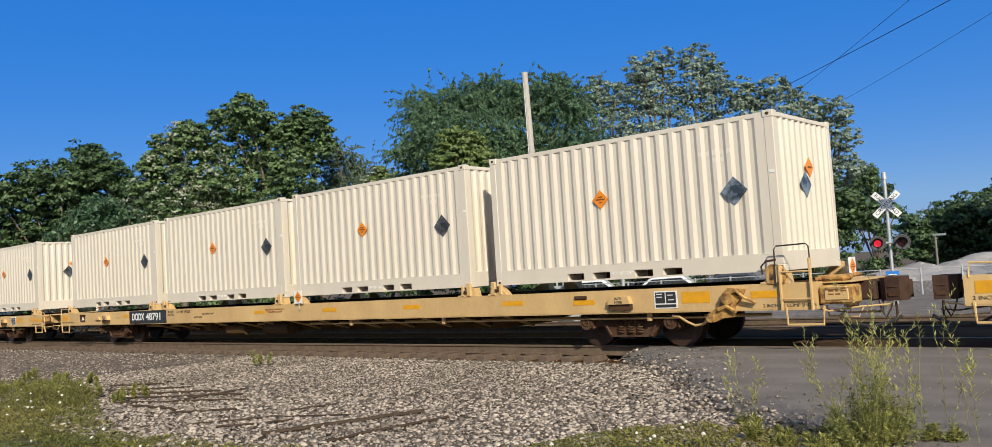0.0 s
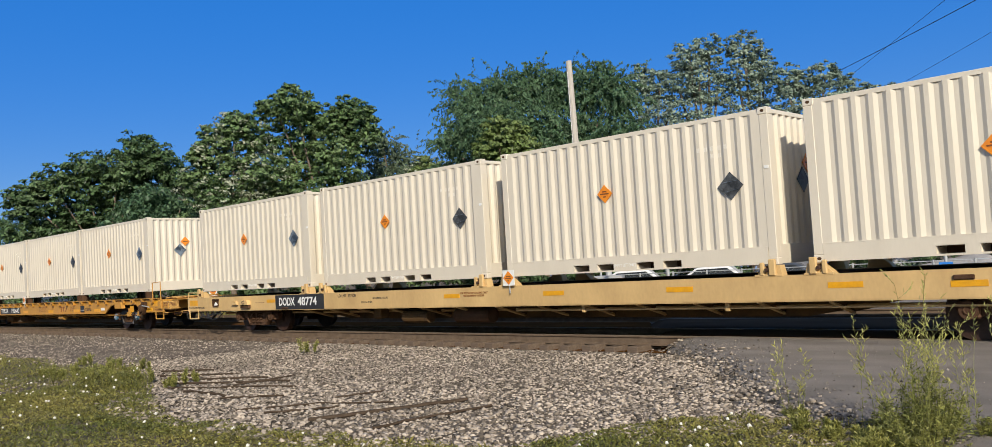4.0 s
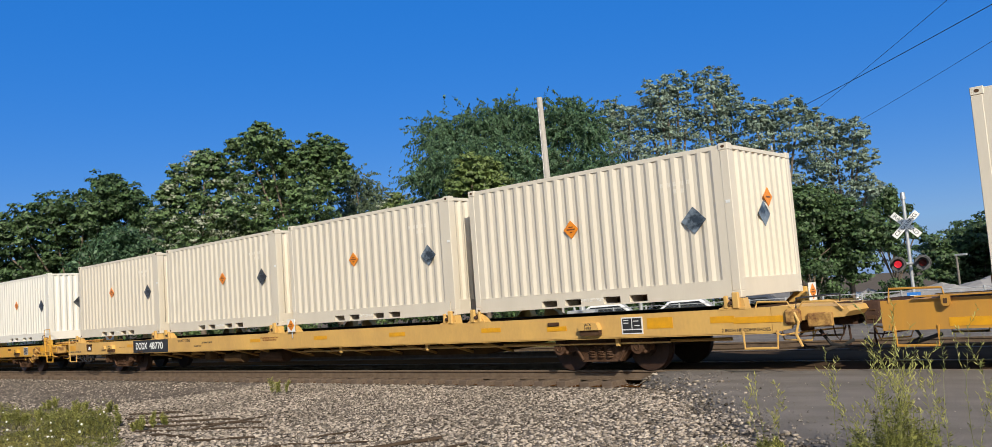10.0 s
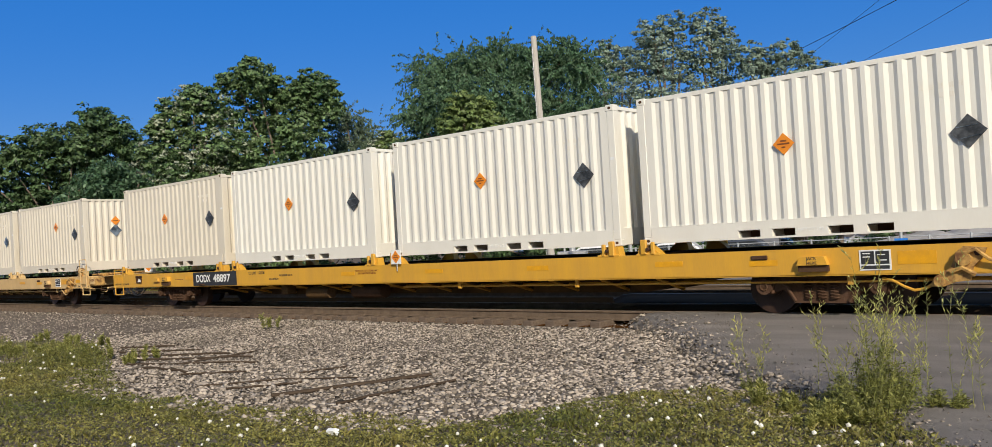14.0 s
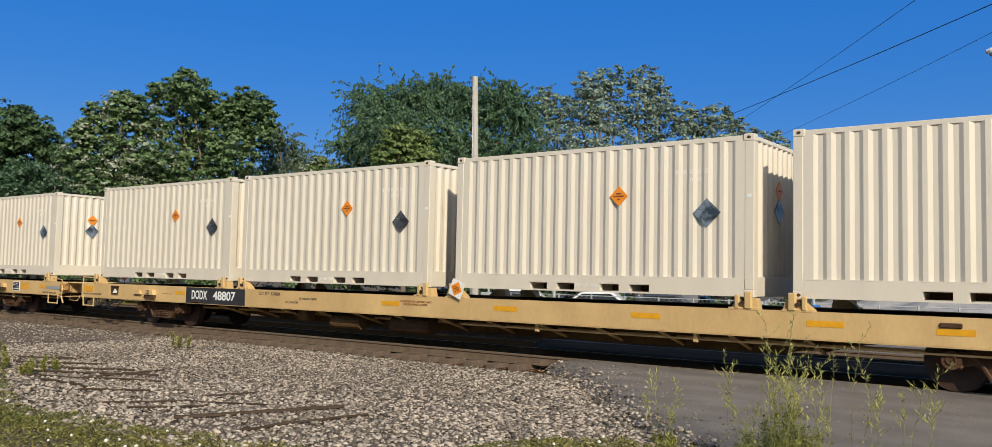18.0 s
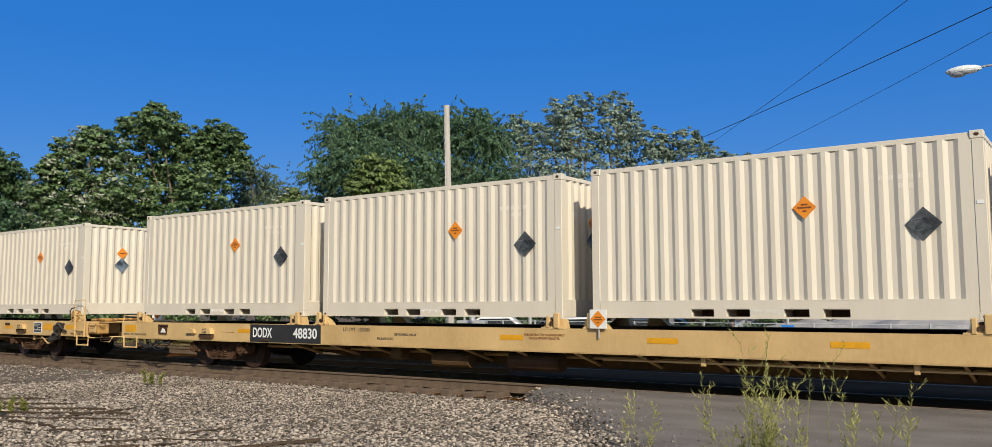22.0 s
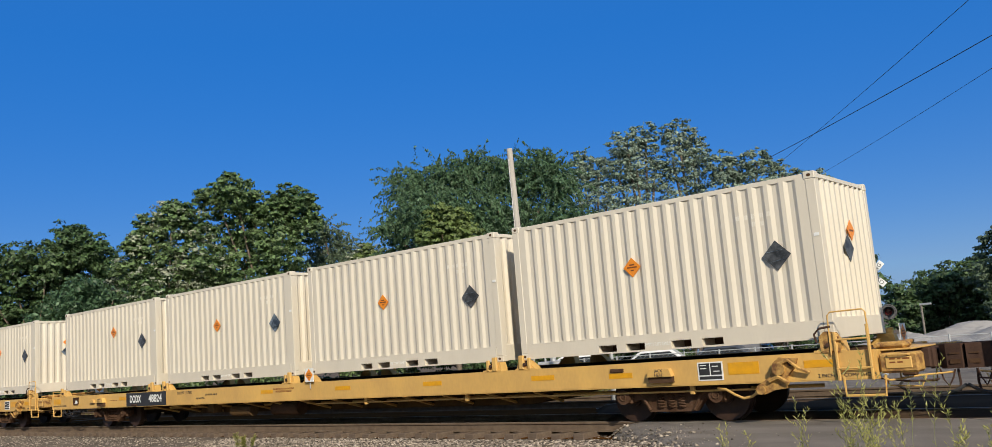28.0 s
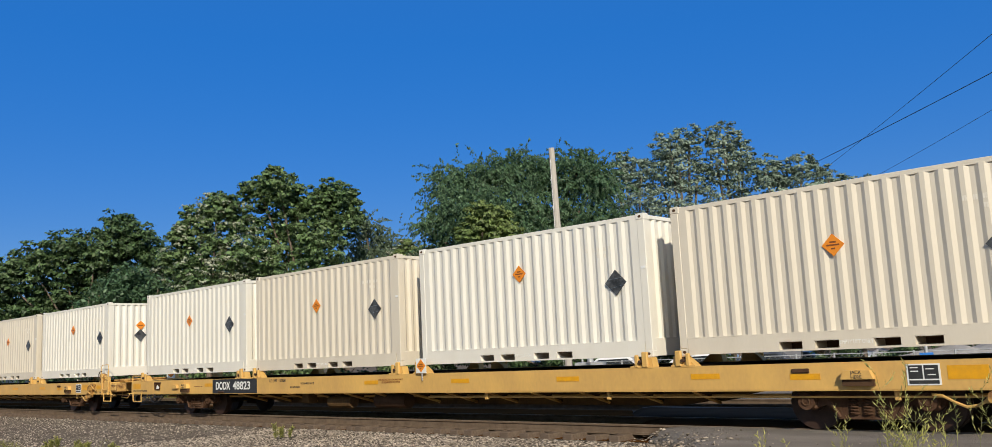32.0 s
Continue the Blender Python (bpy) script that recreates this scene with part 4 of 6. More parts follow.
def make_stakecar():
    """The amber car: shallow sill with stake pockets, deep dark centre sill, lattice of brackets."""
    car = base("flat_car", pose(0, 0, -40), "amber flat car with stake pockets and blue-capped wheel bearings", "railway car", "cars of the train")
    body(car, AMBER, 0.62, [(-13.8, 0.62), (-11.95, 0.62), (-11.5, 0.90), (-9.35, 0.90), (-8.8, 0.62), (8.8, 0.62), (9.35, 0.90), (11.5, 0.90), (11.95, 0.62), (13.6, 0.62), (13.6, DECK), (-13.8, DECK)])
    for x in (-10.23, 10.23):
        make_truck(car, x, HUB)
    for s in (1, -1):
        end_gear(car, s, AMBER)
        part("jack_bracket", prism([(s * 10.0, 0.78), (s * 10.0, 1.02), (s * 10.5, 1.02), (s * 10.6, 0.78)], -1.50, -1.36), AMBER, car)
    for i in range(34):
        x = -12.9 + 25.8 * i / 33
        z = DECK - 0.02
        p = part("stake_pocket", prism([(x - 0.09, z - 0.04), (x - 0.11, z + 0.07), (x + 0.11, z + 0.07), (x + 0.09, z - 0.04), (x + 0.05, z - 0.10), (x - 0.05, z - 0.10)] if i % 2 else [(x - 0.05, z - 0.06), (x - 0.06, z + 0.07), (x + 0.06, z + 0.07), (x + 0.05, z - 0.06), (x + 0.03, z - 0.09), (x - 0.03, z - 0.09)], -1.45, -1.36), AMBER, car)
        part("pocket_slot", box(x - 0.025, x + 0.025, -1.455, -1.36, z - 0.05, z + 0.02), GRIME_SHADE, p)
    part("deck_flange", box(-13.3, 13.3, -1.44, -1.2, DECK + 0.03, DECK + 0.05), AMBER, car)
    part("sill_flange", box(-8.8, 8.8, -1.42, -1.34, 0.60, 0.622), AMBER, car)
    for k in range(4):
        x1 = 12.34 - k * 6.21
        for y in (-1.2, 1.2):
            for q in (x1 - 0.1, x1 - CL + 0.1):
                part("pedestal", box(q - 0.09, q + 0.09, y - 0.1, y + 0.1, DECK - 0.02, 1.325, 0.01), GRIME_SHADE, car)
    y = -1.362
    for x in (-12.6, -8.3, -5.6, -3.75, 0.11, 3.17, 6.0, 8.06, 12.5):
        part("reflector", box(x - 0.3, x + 0.3, y - 0.003, y + 0.003, 0.66, 0.78), REFLECT, car, "orange-yellow reflective strip")
    part("number_board", box(-3.35, -0.6, y - 0.003, y + 0.004, 0.64, 0.92), BLACK, car, "black number board with white characters")
    lettering("TPDX    192642", 0.27, WHITE, car, Matrix.Translation((-1.97, y - 0.004, 0.78)) @ NEAR, "number_lettering", 2.5, 0.003)
    lettering("LT WT   84100\nLD LMT 201900", 0.13, BLACK, car, Matrix.Translation((-4.9, y - 0.001, 0.80)) @ NEAR)
    lettering("GSH90A", 0.2, BLACK, car, Matrix.Translation((7.2, y - 0.001, 0.76)) @ NEAR, "lettering", 0.6)
    mark = bmesh.new()
    for x0 in (4.25, 4.52):
        box(x0, x0 + 0.22, y - 0.003, y + 0.004, 0.86, 0.91, 0, mark), box(x0 + 0.08, x0 + 0.14, y - 0.003, y + 0.004, 0.70, 0.86, 0, mark)
    prism([(4.78, 0.70), (4.85, 0.70), (5.05, 0.91), (4.98, 0.91)], y - 0.003, y + 0.004, "y", mark)
    part("owner_mark", mark, ORANGE_MARK, car, "dull red painted mark")
    board = part("data_board", box(6.42, 6.80, y - 0.006, y + 0.003, 0.66, 0.92), BLACK, car, "dark printed board")
    part("line", box(6.45, 6.77, y - 0.009, y - 0.004, 0.74, 0.75), WHITE, board)
    bar_print(car, 1.8, 0.88, 0.9, 4)
    bar_print(car, 5.3, 0.88, 0.5, 5, 0.04)
    part("white_plate", box(8.4, 8.75, y - 0.004, y + 0.004, 0.72, 0.82), WHITE, car)
    part("brake_hoop", rods([(12.9, -1.38, 0.95), (12.9, -1.38, 1.62), (13.5, -1.38, 1.64), (13.5, -1.38, 0.95)], 0.018), AMBER, car)
    rig = part("brake_rigging", prism([(12.0, 0.56), (12.02, 0.86), (12.14, 0.92), (12.22, 1.0), (12.42, 0.96), (12.40, 0.78), (12.28, 0.62), (12.2, 0.54)], -1.48, -1.36), GRIME_SHADE, car, "black greasy brake rigging")
    part("rig_boss", rod((12.18, -1.54, 0.76), (12.18, -1.46, 0.76), 0.13, 12), GRIME_SHADE, rig)
    part("rig_rod", rods([(12.3, -1.5, 0.86), (12.55, -1.48, 0.84), (12.72, -1.44, 0.80)], 0.02), GALV, rig)
    part("rig_chain", rods([(11.1, -1.36, 0.56), (11.5, -1.36, 0.52), (11.85, -1.38, 0.56), (12.0, -1.44, 0.72)], 0.018), STEEL, car)
    part("rig_bracket", prism([(11.66, 0.52), (11.86, 0.90), (12.0, 0.90), (11.86, 0.52)], -1.42, -1.36), AMBER, car)
    part("rod_bracket", prism([(10.95, 0.50), (10.92, 0.78), (11.1, 0.78), (11.05, 0.50)], -1.40, -1.34), AMBER, car)
    part("reflector", box(12.75, 13.35, y - 0.006, y + 0.003, 0.84, 1.02), REFLECT, car, "orange-yellow reflective strip")
    part("reflector", box(11.0, 11.3, y - 0.006, y + 0.003, 0.64, 0.86), REFLECT, car, "orange-yellow reflective strip")
    part("corner_step", box(13.3, 13.58, -1.42, -1.36, 0.72, 1.0, 0.03), AMBER, car)
    bar_print(car, 13.0, 0.76, 0.5, 3, 0.05)
    part("hanging_cylinder", rod((3.8, -1.2, 0.46), (4.3, -1.2, 0.46), 0.09, 12), AMBER, car)
    return car


PALE_CAR, YELLOW_CAR, BRIGHT_CAR, AMBER_CAR = make_flatcar(PALE), make_flatcar(YELLOW), make_flatcar(BRIGHT), make_stakecar()
PALE_PLAIN, YELLOW_PLAIN = make_flatcar(PALE, False), make_flatcar(YELLOW, False)


def hazard_board(car, x, y, z, facing, tilt=0):
    """White square with an orange diamond, on a short stem."""
    bm = box(-0.16, 0.16, -0.006, 0.006, -0.16, 0.16)
    b = part("hazard_board", bm, WHITE, car, "white square board with an orange diamond")
    b.matrix_basis = pose(x, y, z, 0, tilt, 0 if facing == "near" else 90)
    d = part("diamond", prism(diamond(0.29), -0.010, -0.005), ORANGE, b)
    for k, w in ((0.03, 0.12), (-0.01, 0.16), (-0.06, 0.04)):
        part("print", box(-w / 2, w / 2, -0.013, -0.009, k - 0.01, k + 0.01), ORANGE_MARK, b)
    if not tilt:
        part("stem", rod((0, 0.02, -0.16), (0, 0.02, -0.32), 0.015), GALV, b)


# rear end of the last container, car paint, number, containers from the rear (D, C, B, A)
TRAIN = [
    (-2.4, "p", "", "aaba"), (-31.72, "p", "48791", "aaab"), (-60.75, "p", "48774", "baaa"), (-76.86, "t", "", "aaab"), (-118.92, "y", "48770", "albb"),
    (-147.77, "b", "48897", "accc"), (-177.0, "p", "48807", "eefe"), (-205.77, "p", "48830", "eeef"), (-234.76, "p", "48985", "eeie"),
    (-263.66, "y", "48824", "ibaa"), (-292.16, "y", "48823", "jkhg"), (-321.1, "y", "", "aakh"),
]
# small shifts of single containers (D, C, B, A) from even spacing
NUDGE = {"48791": (0, 0, -0.1, 0), "48897": (0, -0.08, 0.08, -0.03), "48807": (0, -0.12, 0, 0), "48824": (0, 0, 0.07, -0.06), "48823": (0, -0.08, 0.05, 0)}
# number boards: ends along the car, and from the first end the spans of the letters and of the figures
BOARDS = {"48807": (-8.52, -6.11, 0.24, 0.89, 1.15, 2.04), "48830": (-8.56, -6.25, 0.09, 0.74, 1.45, 2.20), "48824": (-8.54, -6.20, 0.22, 0.88, 1.35, 2.10)}
RIDERS, CARS = [], []
for rear, look_of, number, load in TRAIN:
    if look_of == "t":
        at = rear
        car = copy_thing(AMBER_CAR, pose(at, TRACK, 0))
        places, lift = [at - 12.34 + CL / 2 + 6.21 * k for k in range(4)], 1.325
        hazard_board(car, 0.18, -1.44, 1.25, "near")
        hazard_board(car, 12.75, 0.9, 1.2, "front")
    else:
        at = rear + 13.015
        plain = number in ("48774", "48770", "48830")
        car = copy_thing({"p": PALE_PLAIN if plain else PALE_CAR, "y": YELLOW_PLAIN if plain else YELLOW_CAR, "b": BRIGHT_CAR}[look_of], pose(at, TRACK, 0))
        places, lift = [rear + CL / 2 + 6.657 * k + NUDGE.get(number, (0, 0, 0, 0))[k] for k in range(4)], 1.226
        if number:
            x0, x1, a0, a1, n0, n1 = BOARDS.get(number, (-8.54, -6.20, 0.18, 0.96, 1.12, 2.02))
            b = part("number_board", box(x0, x1, -1.366, -1.358, SILL + 0.004, DECK - 0.01), BLACK, car, "black number board with white characters")
            for word, w0, w1 in (("DODX", a0, a1), (number, n0, n1)):
                lettering(word, 0.30, WHITE, b, Matrix.Translation((x0 + (w0 + w1) / 2, -1.367, 0.845)) @ NEAR, "number_lettering", w1 - w0, 0.006)
            lettering("LD LMT  15" + {"48774": "7600", "48830": "5300", "48985": "6100"}.get(number, "7000"), 0.11, BLACK, car, Matrix.Translation((-5.2, -1.364, 0.96)) @ NEAR)
        if number in ("48791", "48985"):
            lettering("BI VALVE\nNOT REQ", 0.085, BLACK, car, Matrix.Translation((-5.93, -1.364, 0.93)) @ NEAR)
        if number == "48985":
            # this lever is black with grease
            for o in [q for c in car.children if c.name.startswith("brake_lever") for q in (c, *c.children)]:
                o.data = o.data.copy()
                o.data.materials[0] = SOOT
        if number in ("48774", "48770"):
            strip = next(o for o in car.children if o.name.startswith("dull_strip"))
            strip.name = "reflector"
            strip.data = strip.data.copy()
            strip.data.materials[0] = REFLECT
            tagged(strip, "orange-yellow reflective strip")
        if number == "48791":
            hoop = next(o for o in car.children if o.name.startswith("brake_hoop"))
            hoop.data = hoop.data.copy()
            hoop.data.materials[0] = CABLE
        if number == "48770":
            # this car's front end reaches further, to a long drawbar
            platform = part("end_platform", prism([(13.80, 0.80), (14.62, 0.84), (14.70, 0.92), (14.66, 1.0), (13.80, 1.03)], -1.12, 0.9), YELLOW, car, "worn yellow end platform")
            part("platform_rail", rods([(13.9, -1.14, 0.96), (14.0, -1.16, 1.10), (14.5, -1.16, 1.08), (14.62, -1.14, 0.95)], 0.016), YELLOW, platform)
            part("platform_box", box(14.05, 14.45, -1.18, -1.10, 0.70, 0.92, 0.02), STAINED, platform)
            bar = part("drawbar", box(14.45, 15.65, -0.13, 0.13, 0.74, 0.96, 0.03), BROWN, car, "dark rusty drawbar")
            part("coupler_head", prism([(14.95, -0.22), (15.05, -0.30), (15.35, -0.31), (15.45, -0.2), (15.45, 0.24), (15.0, 0.24)], 0.66, 1.06, "z"), BROWN, bar)
            part("slack_hose", rods([(14.0, -0.6, 0.62), (14.2, -0.7, 0.40), (14.7, -0.7, 0.30), (15.3, -0.6, 0.34), (15.8, -0.5, 0.5)], 0.03), BLACK, car, "black rubber air hose")
        hazard_board(car, 0.52, -1.42, 1.22, "near", 22 if number == "48807" else 0)
        hazard_board(car, 13.3, 0.95, 1.22, "front")
    CARS.append((car, at))
    for kind, x in zip(load, places):
        RIDERS.append((copy_thing(KINDS[kind], pose(x, TRACK, lift)), x, lift))
for ob in (*KINDS.values(), PALE_CAR, YELLOW_CAR, BRIGHT_CAR, AMBER_CAR, PALE_PLAIN, YELLOW_PLAIN):
    for o in (*ob.children_recursive, ob):
        bpy.data.objects.remove(o)


# ---- beyond the track ----
def spot(az, d, z=None):
    """The place at a bearing (degrees to the left of +y) and distance from the camera; z: on the ground unless given."""
    x, y = -d * math.sin(radians(az)), d * math.cos(radians(az))
    return (x, y, ground_z(x, y) if z is None else z)


def rise(elev, d):
    return EYE[2] + d * math.tan(radians(elev))


def make_poles():
    x, y, g = spot(38.52, 38)
    top = rise(13.05, 38)
    p = base("utility_pole", pose(x, y, g), "tall bare weathered wooden utility pole", "pole")
    lean = -0.12
    part("shaft", rod((lean * -1.5, 0, -0.5), (lean, 0, top - g), 0.17, 14, None, 0.13), POLEWOOD, p)
    part("ground_wire", rods([(0.02, -0.16, 0), (lean + 0.01, -0.135, top - g - 0.5)], 0.012, 5), GALV, p)
    for k in range(3):
        part("cable_clip", box(-0.03 + lean, 0.03 + lean, -0.17, -0.12, top - g - 1.5 - k * 1.2, top - g - 1.42 - k * 1.2), GALV, p)
    x, y, g = spot(24.3, 47)
    top = rise(8.1, 47)
    p = base("utility_pole", pose(x, y, g), "grey wooden utility pole with a pole-top bracket", "pole")
    part("shaft", rod((0, 0, -0.5), (0.1, 0, top - g), 0.16, 12, None, 0.11), GREYWOOD, p)
    part("bracket", rods([(0.1, 0, top - g - 1.1), (0.45, 0, top - g - 1.0), (0.5, 0, top - g - 0.7)], 0.035), GALV, p)
    part("pin_insulator", rod((0.1, 0, top - g), (0.1, 0, top - g + 0.25), 0.05, 8), GALV, p)
    for az, d, e in ((21.0, 75, 1.9), (14.6, 80, 0.75)):
        x, y, g = spot(az, d)
        p = base("lamp_post", pose(x, y, g), "slim grey yard lamp post", "lamp post")
        h = rise(e, d) - g
        part("post", rod((0, 0, -0.3), (0, 0, h), 0.09, 8), GREYWOOD, p)
        part("lamp_head", box(-0.1, 0.8, -0.15, 0.15, h - 0.15, h + 0.02, 0.03), GALV, p)


make_poles()


def make_wires():
    for k, (a, b, r) in enumerate((((22.1, 10.5), (8.7, 15.75), 0.019), ((21.8, 9.9), (10.3, 17.6), 0.011), ((19.2, 9.05), (9.0, 13.95), 0.010))):
        h = rise(a[1], 58)
        far = Vector(spot(a[0], 58, h))
        near = Vector(spot(b[0], (h - EYE[2]) / math.tan(radians(b[1])), h))
        d = near - far
        start, end = far - d * 0.16, far + d * 2.2
        n = 28
        pts = []
        for i in range(n + 1):
            q = start.lerp(end, i / n)
            u = (i / n) * 2 - 1
            q.z += 0.35 * (u * u - 0.55)
            pts.append(q)
        w = part("overhead_wire", rods(pts, r, 5), CABLE)
        tagged(w, "dark overhead cable sagging between poles", "cable", "overhead wires")


make_wires()


def make_street_lamp():
    x, y, z = spot(7.5, 25, rise(13.35, 25))
    g = ground_z(x + 3.2, y)
    p = base("street_lamp", pose(x + 3.2, y, g), "grey street lamp with a curved arm and cobra head", "street lamp")
    h = z - g
    part("pole", rod((0, 0, -0.3), (0, 0, h - 0.6), 0.1, 12, None, 0.07), GALV, p)
    arm = [(0, 0, h - 0.8), (-0.4, 0, h - 0.35), (-1.0, 0, h - 0.05), (-1.9, 0, h + 0.06), (-2.5, 0, h + 0.04)]
    part("arm", rods(arm, 0.03, 8), GALV, p)
    bm = bmesh.new()
    bmesh.ops.create_uvsphere(bm, u_segments=16, v_segments=8, radius=0.5, matrix=Matrix.LocRotScale((-2.85, 0, h + 0.02), None, (0.85, 0.32, 0.24)))
    head = part("lamp_head", bm, WHITE, p, "pale cobra-head housing")
    bm = bmesh.new()
    bmesh.ops.create_uvsphere(bm, u_segments=14, v_segments=6, radius=0.5, matrix=Matrix.LocRotScale((-2.98, 0, h - 0.05), None, (0.42, 0.26, 0.2)))
    part("lens", bm, GALV, head)


make_street_lamp()


def lamp_unit(parent, x, z, y, on, r=0.25):
    """One flashing-light unit that looks along -y."""
    d = part("signal_disc", rod((x, y + 0.02, z), (x, y - 0.02, z), r, 24), DISC, parent)
    part("rim", rods([(x + (r - 0.02) * math.cos(k * 0.4488), y - 0.03, z + (r - 0.02) * math.sin(k * 0.4488)) for k in range(15)], 0.014, 5), DISC, d)
    part("lens", rod((x, y - 0.025, z), (x, y - 0.06, z), 0.11, 20), REDLIT if on else GLASSRED, d)
    bm = bmesh.new()
    for k in range(10):
        a0, a1 = math.pi * (-0.1 + 1.2 * k / 10), math.pi * (-0.1 + 1.2 * (k + 1) / 10)
        v = [bm.verts.new((x + 0.17 * math.cos(a), yy, z + 0.17 * math.sin(a))) for a, yy in ((a0, y), (a1, y), (a1, y - 0.3), (a0, y - 0.3))]
        bm.faces.new(v)
    part("hood", bm, LAMPBLACK, d)


def make_signal(az, d, top, buck, lamps, turn, lettered, on):
    x, y, g = spot(az, d)
    m = base("crossing_signal", pose(x, y, g, 0, 0, turn), "railroad crossing mast with crossbuck and red lights", "crossing signal", "crossing signals")
    h = rise(top, d) - g
    bz, lz = rise(buck, d) - g, rise(lamps, d) - g
    part("mast", rod((0, 0, -0.2), (0, 0, h), 0.055, 14), GALV, m)
    part("foundation", box(-0.3, 0.3, -0.3, 0.3, -0.2, 0.12, 0.02), CONCRETE, m)
    part("junction_box", rod((0, 0, 0.1), (0, 0, 0.6), 0.11, 12), GALV, m)
    part("bell", rod((0, 0, h), (0, 0, h + 0.22), 0.09, 14, None, 0.07), GALV, m)
    for s, word in ((1, "CROSSING"), (-1, "RAILROAD")):
        k = 0.86 if lettered else 0.84
        bl = part("blade", box(-0.61 * k, 0.61 * k, -0.012, 0.012, -0.115 * k, 0.115 * k, 0.004), WHITE if lettered else GALV, m, "crossbuck blade")
        bl.matrix_basis = pose(0, -0.09 - 0.02 * (s > 0), bz, 0, -45 * s, 0)
        if lettered:
            lettering(word, 0.17, BLACK, bl, Matrix.Translation((0, -0.0135, 0)) @ NEAR, "lettering", 0.9)
    part("crossarm", rod((-0.5, -0.05, lz), (0.5, -0.05, lz), 0.04, 10), GALV, m)
    for s in (-1, 1):
        lamp_unit(m, s * 0.36, lz, -0.12, (s < 0) == on)
    if lettered:
        sign = part("blue_sign", box(-0.2, 0.2, -0.08, -0.06, 0.95, 1.25, 0.004), BLUE, m, "small blue sign with pale bars")
        for k in range(2):
            part("line", box(-0.12, 0.12, -0.085, -0.079, 1.03 + k * 0.1, 1.06 + k * 0.1), WHITE, sign)
    return m


make_signal(17.05, 31, 4.25, 2.72, 0.42, 17, True, True)
make_signal(33.2, 24.5, 6.75, 4.95, 1.72, 33, False, True)


def make_cantilever():
    x, y, g = spot(36.95, 31)
    m = base("cantilever_signal", pose(x, y, g, 0, 0, 28), "galvanised cantilever with truss arm and signal heads", "crossing signal")
    h = rise(4.15, 31) - g
    part("mast", rod((0, 0, -0.2), (0, 0, h), 0.11, 14), GALV, m)
    part("side_post", rod((-0.28, 0, 0), (-0.28, 0, h + 0.1), 0.04, 10), GALV, m)
    z0, z1, l = h - 0.75, h - 0.12, 3.0
    for z in (z0, z1):
        for q in (-0.22, 0.22):
            part("chord", rod((-0.2, q, z), (l, q, z), 0.03, 8), GALV, m)
    for k in range(6):
        part("strut", rod((k * 0.58 + 0.1, -0.22, z0), (k * 0.58 + 0.1, -0.22, z1), 0.02, 6), GALV, m)
        part("diagonal", rod((k * 0.5 + 0.1, 0.22, z0), (k * 0.5 + 0.55, 0.22, z1), 0.02, 6), GALV, m)
    for q in (1.75, 2.55):
        lamp_unit(m, q, (z0 + z1) / 2, -0.3, False, 0.2)
        part("backing", box(q - 0.33, q + 0.33, -0.27, -0.24, z0 - 0.03, z1 + 0.03, 0.01), LAMPBLACK, m)
        part("backing_edge", rods([(q - 0.33, -0.28, z0), (q + 0.33, -0.28, z0), (q + 0.33, -0.28, z1), (q - 0.33, -0.28, z1), (q - 0.33, -0.28, z0)], 0.02, 5), GALV, m)
    for s in (-1, 1):
        b = part("blade", box(-0.5, 0.5, -0.01, 0.01, -0.1, 0.1), WHITE, m)
        b.matrix_basis = pose(0.15, -0.15, h - 1.25, 0, 45 * s, 60)
    lamp_unit(m, 0.0, h - 2.35, -0.2, True, 0.25)
    part("base_case", box(-0.5, 0.5, -0.4, 0.4, 0, 1.3, 0.03), GALV, m)


make_cantilever()


def make_fence():
    f = base("chain_link_fence", pose(0, 0, 0), "galvanised chain-link fence with slim posts", "fence")
    a, b = Vector(spot(37, 40)), Vector(spot(-8, 44))
    n = 22
    for i in range(n + 1):
        q = a.lerp(b, i / n)
        q.z = ground_z(q.x, q.y)
        part("post", rod((q.x, q.y, q.z - 0.2), (q.x, q.y, q.z + 1.35), 0.04, 8), GALV, f)
    part("top_rail", rod((a.x, a.y, a.z + 1.3), (b.x, b.y, b.z + 1.3), 0.018, 6), GALV, f)
    bm = bmesh.new()
    step = 0.2
    d = (b - a)
    L = d.length
    d.normalize()
    k = 0
    while k < L:
        for s in (-1, 1):
            p0, p1 = a + d * k, a + d * max(0, min(L, k + s * 1.25))
            z0 = a.z + (b.z - a.z) * k / L
            bmv = [bm.verts.new((p0.x, p0.y, z0)), bm.verts.new((p0.x, p0.y, z0 + 0.005)), bm.verts.new((p1.x, p1.y, z0 + 1.3)), bm.verts.new((p1.x, p1.y, z0 + 1.295))]
            bm.faces.new(bmv)
        k += step
    part("mesh", bm, GALV, f, "woven wire mesh")


make_fence()


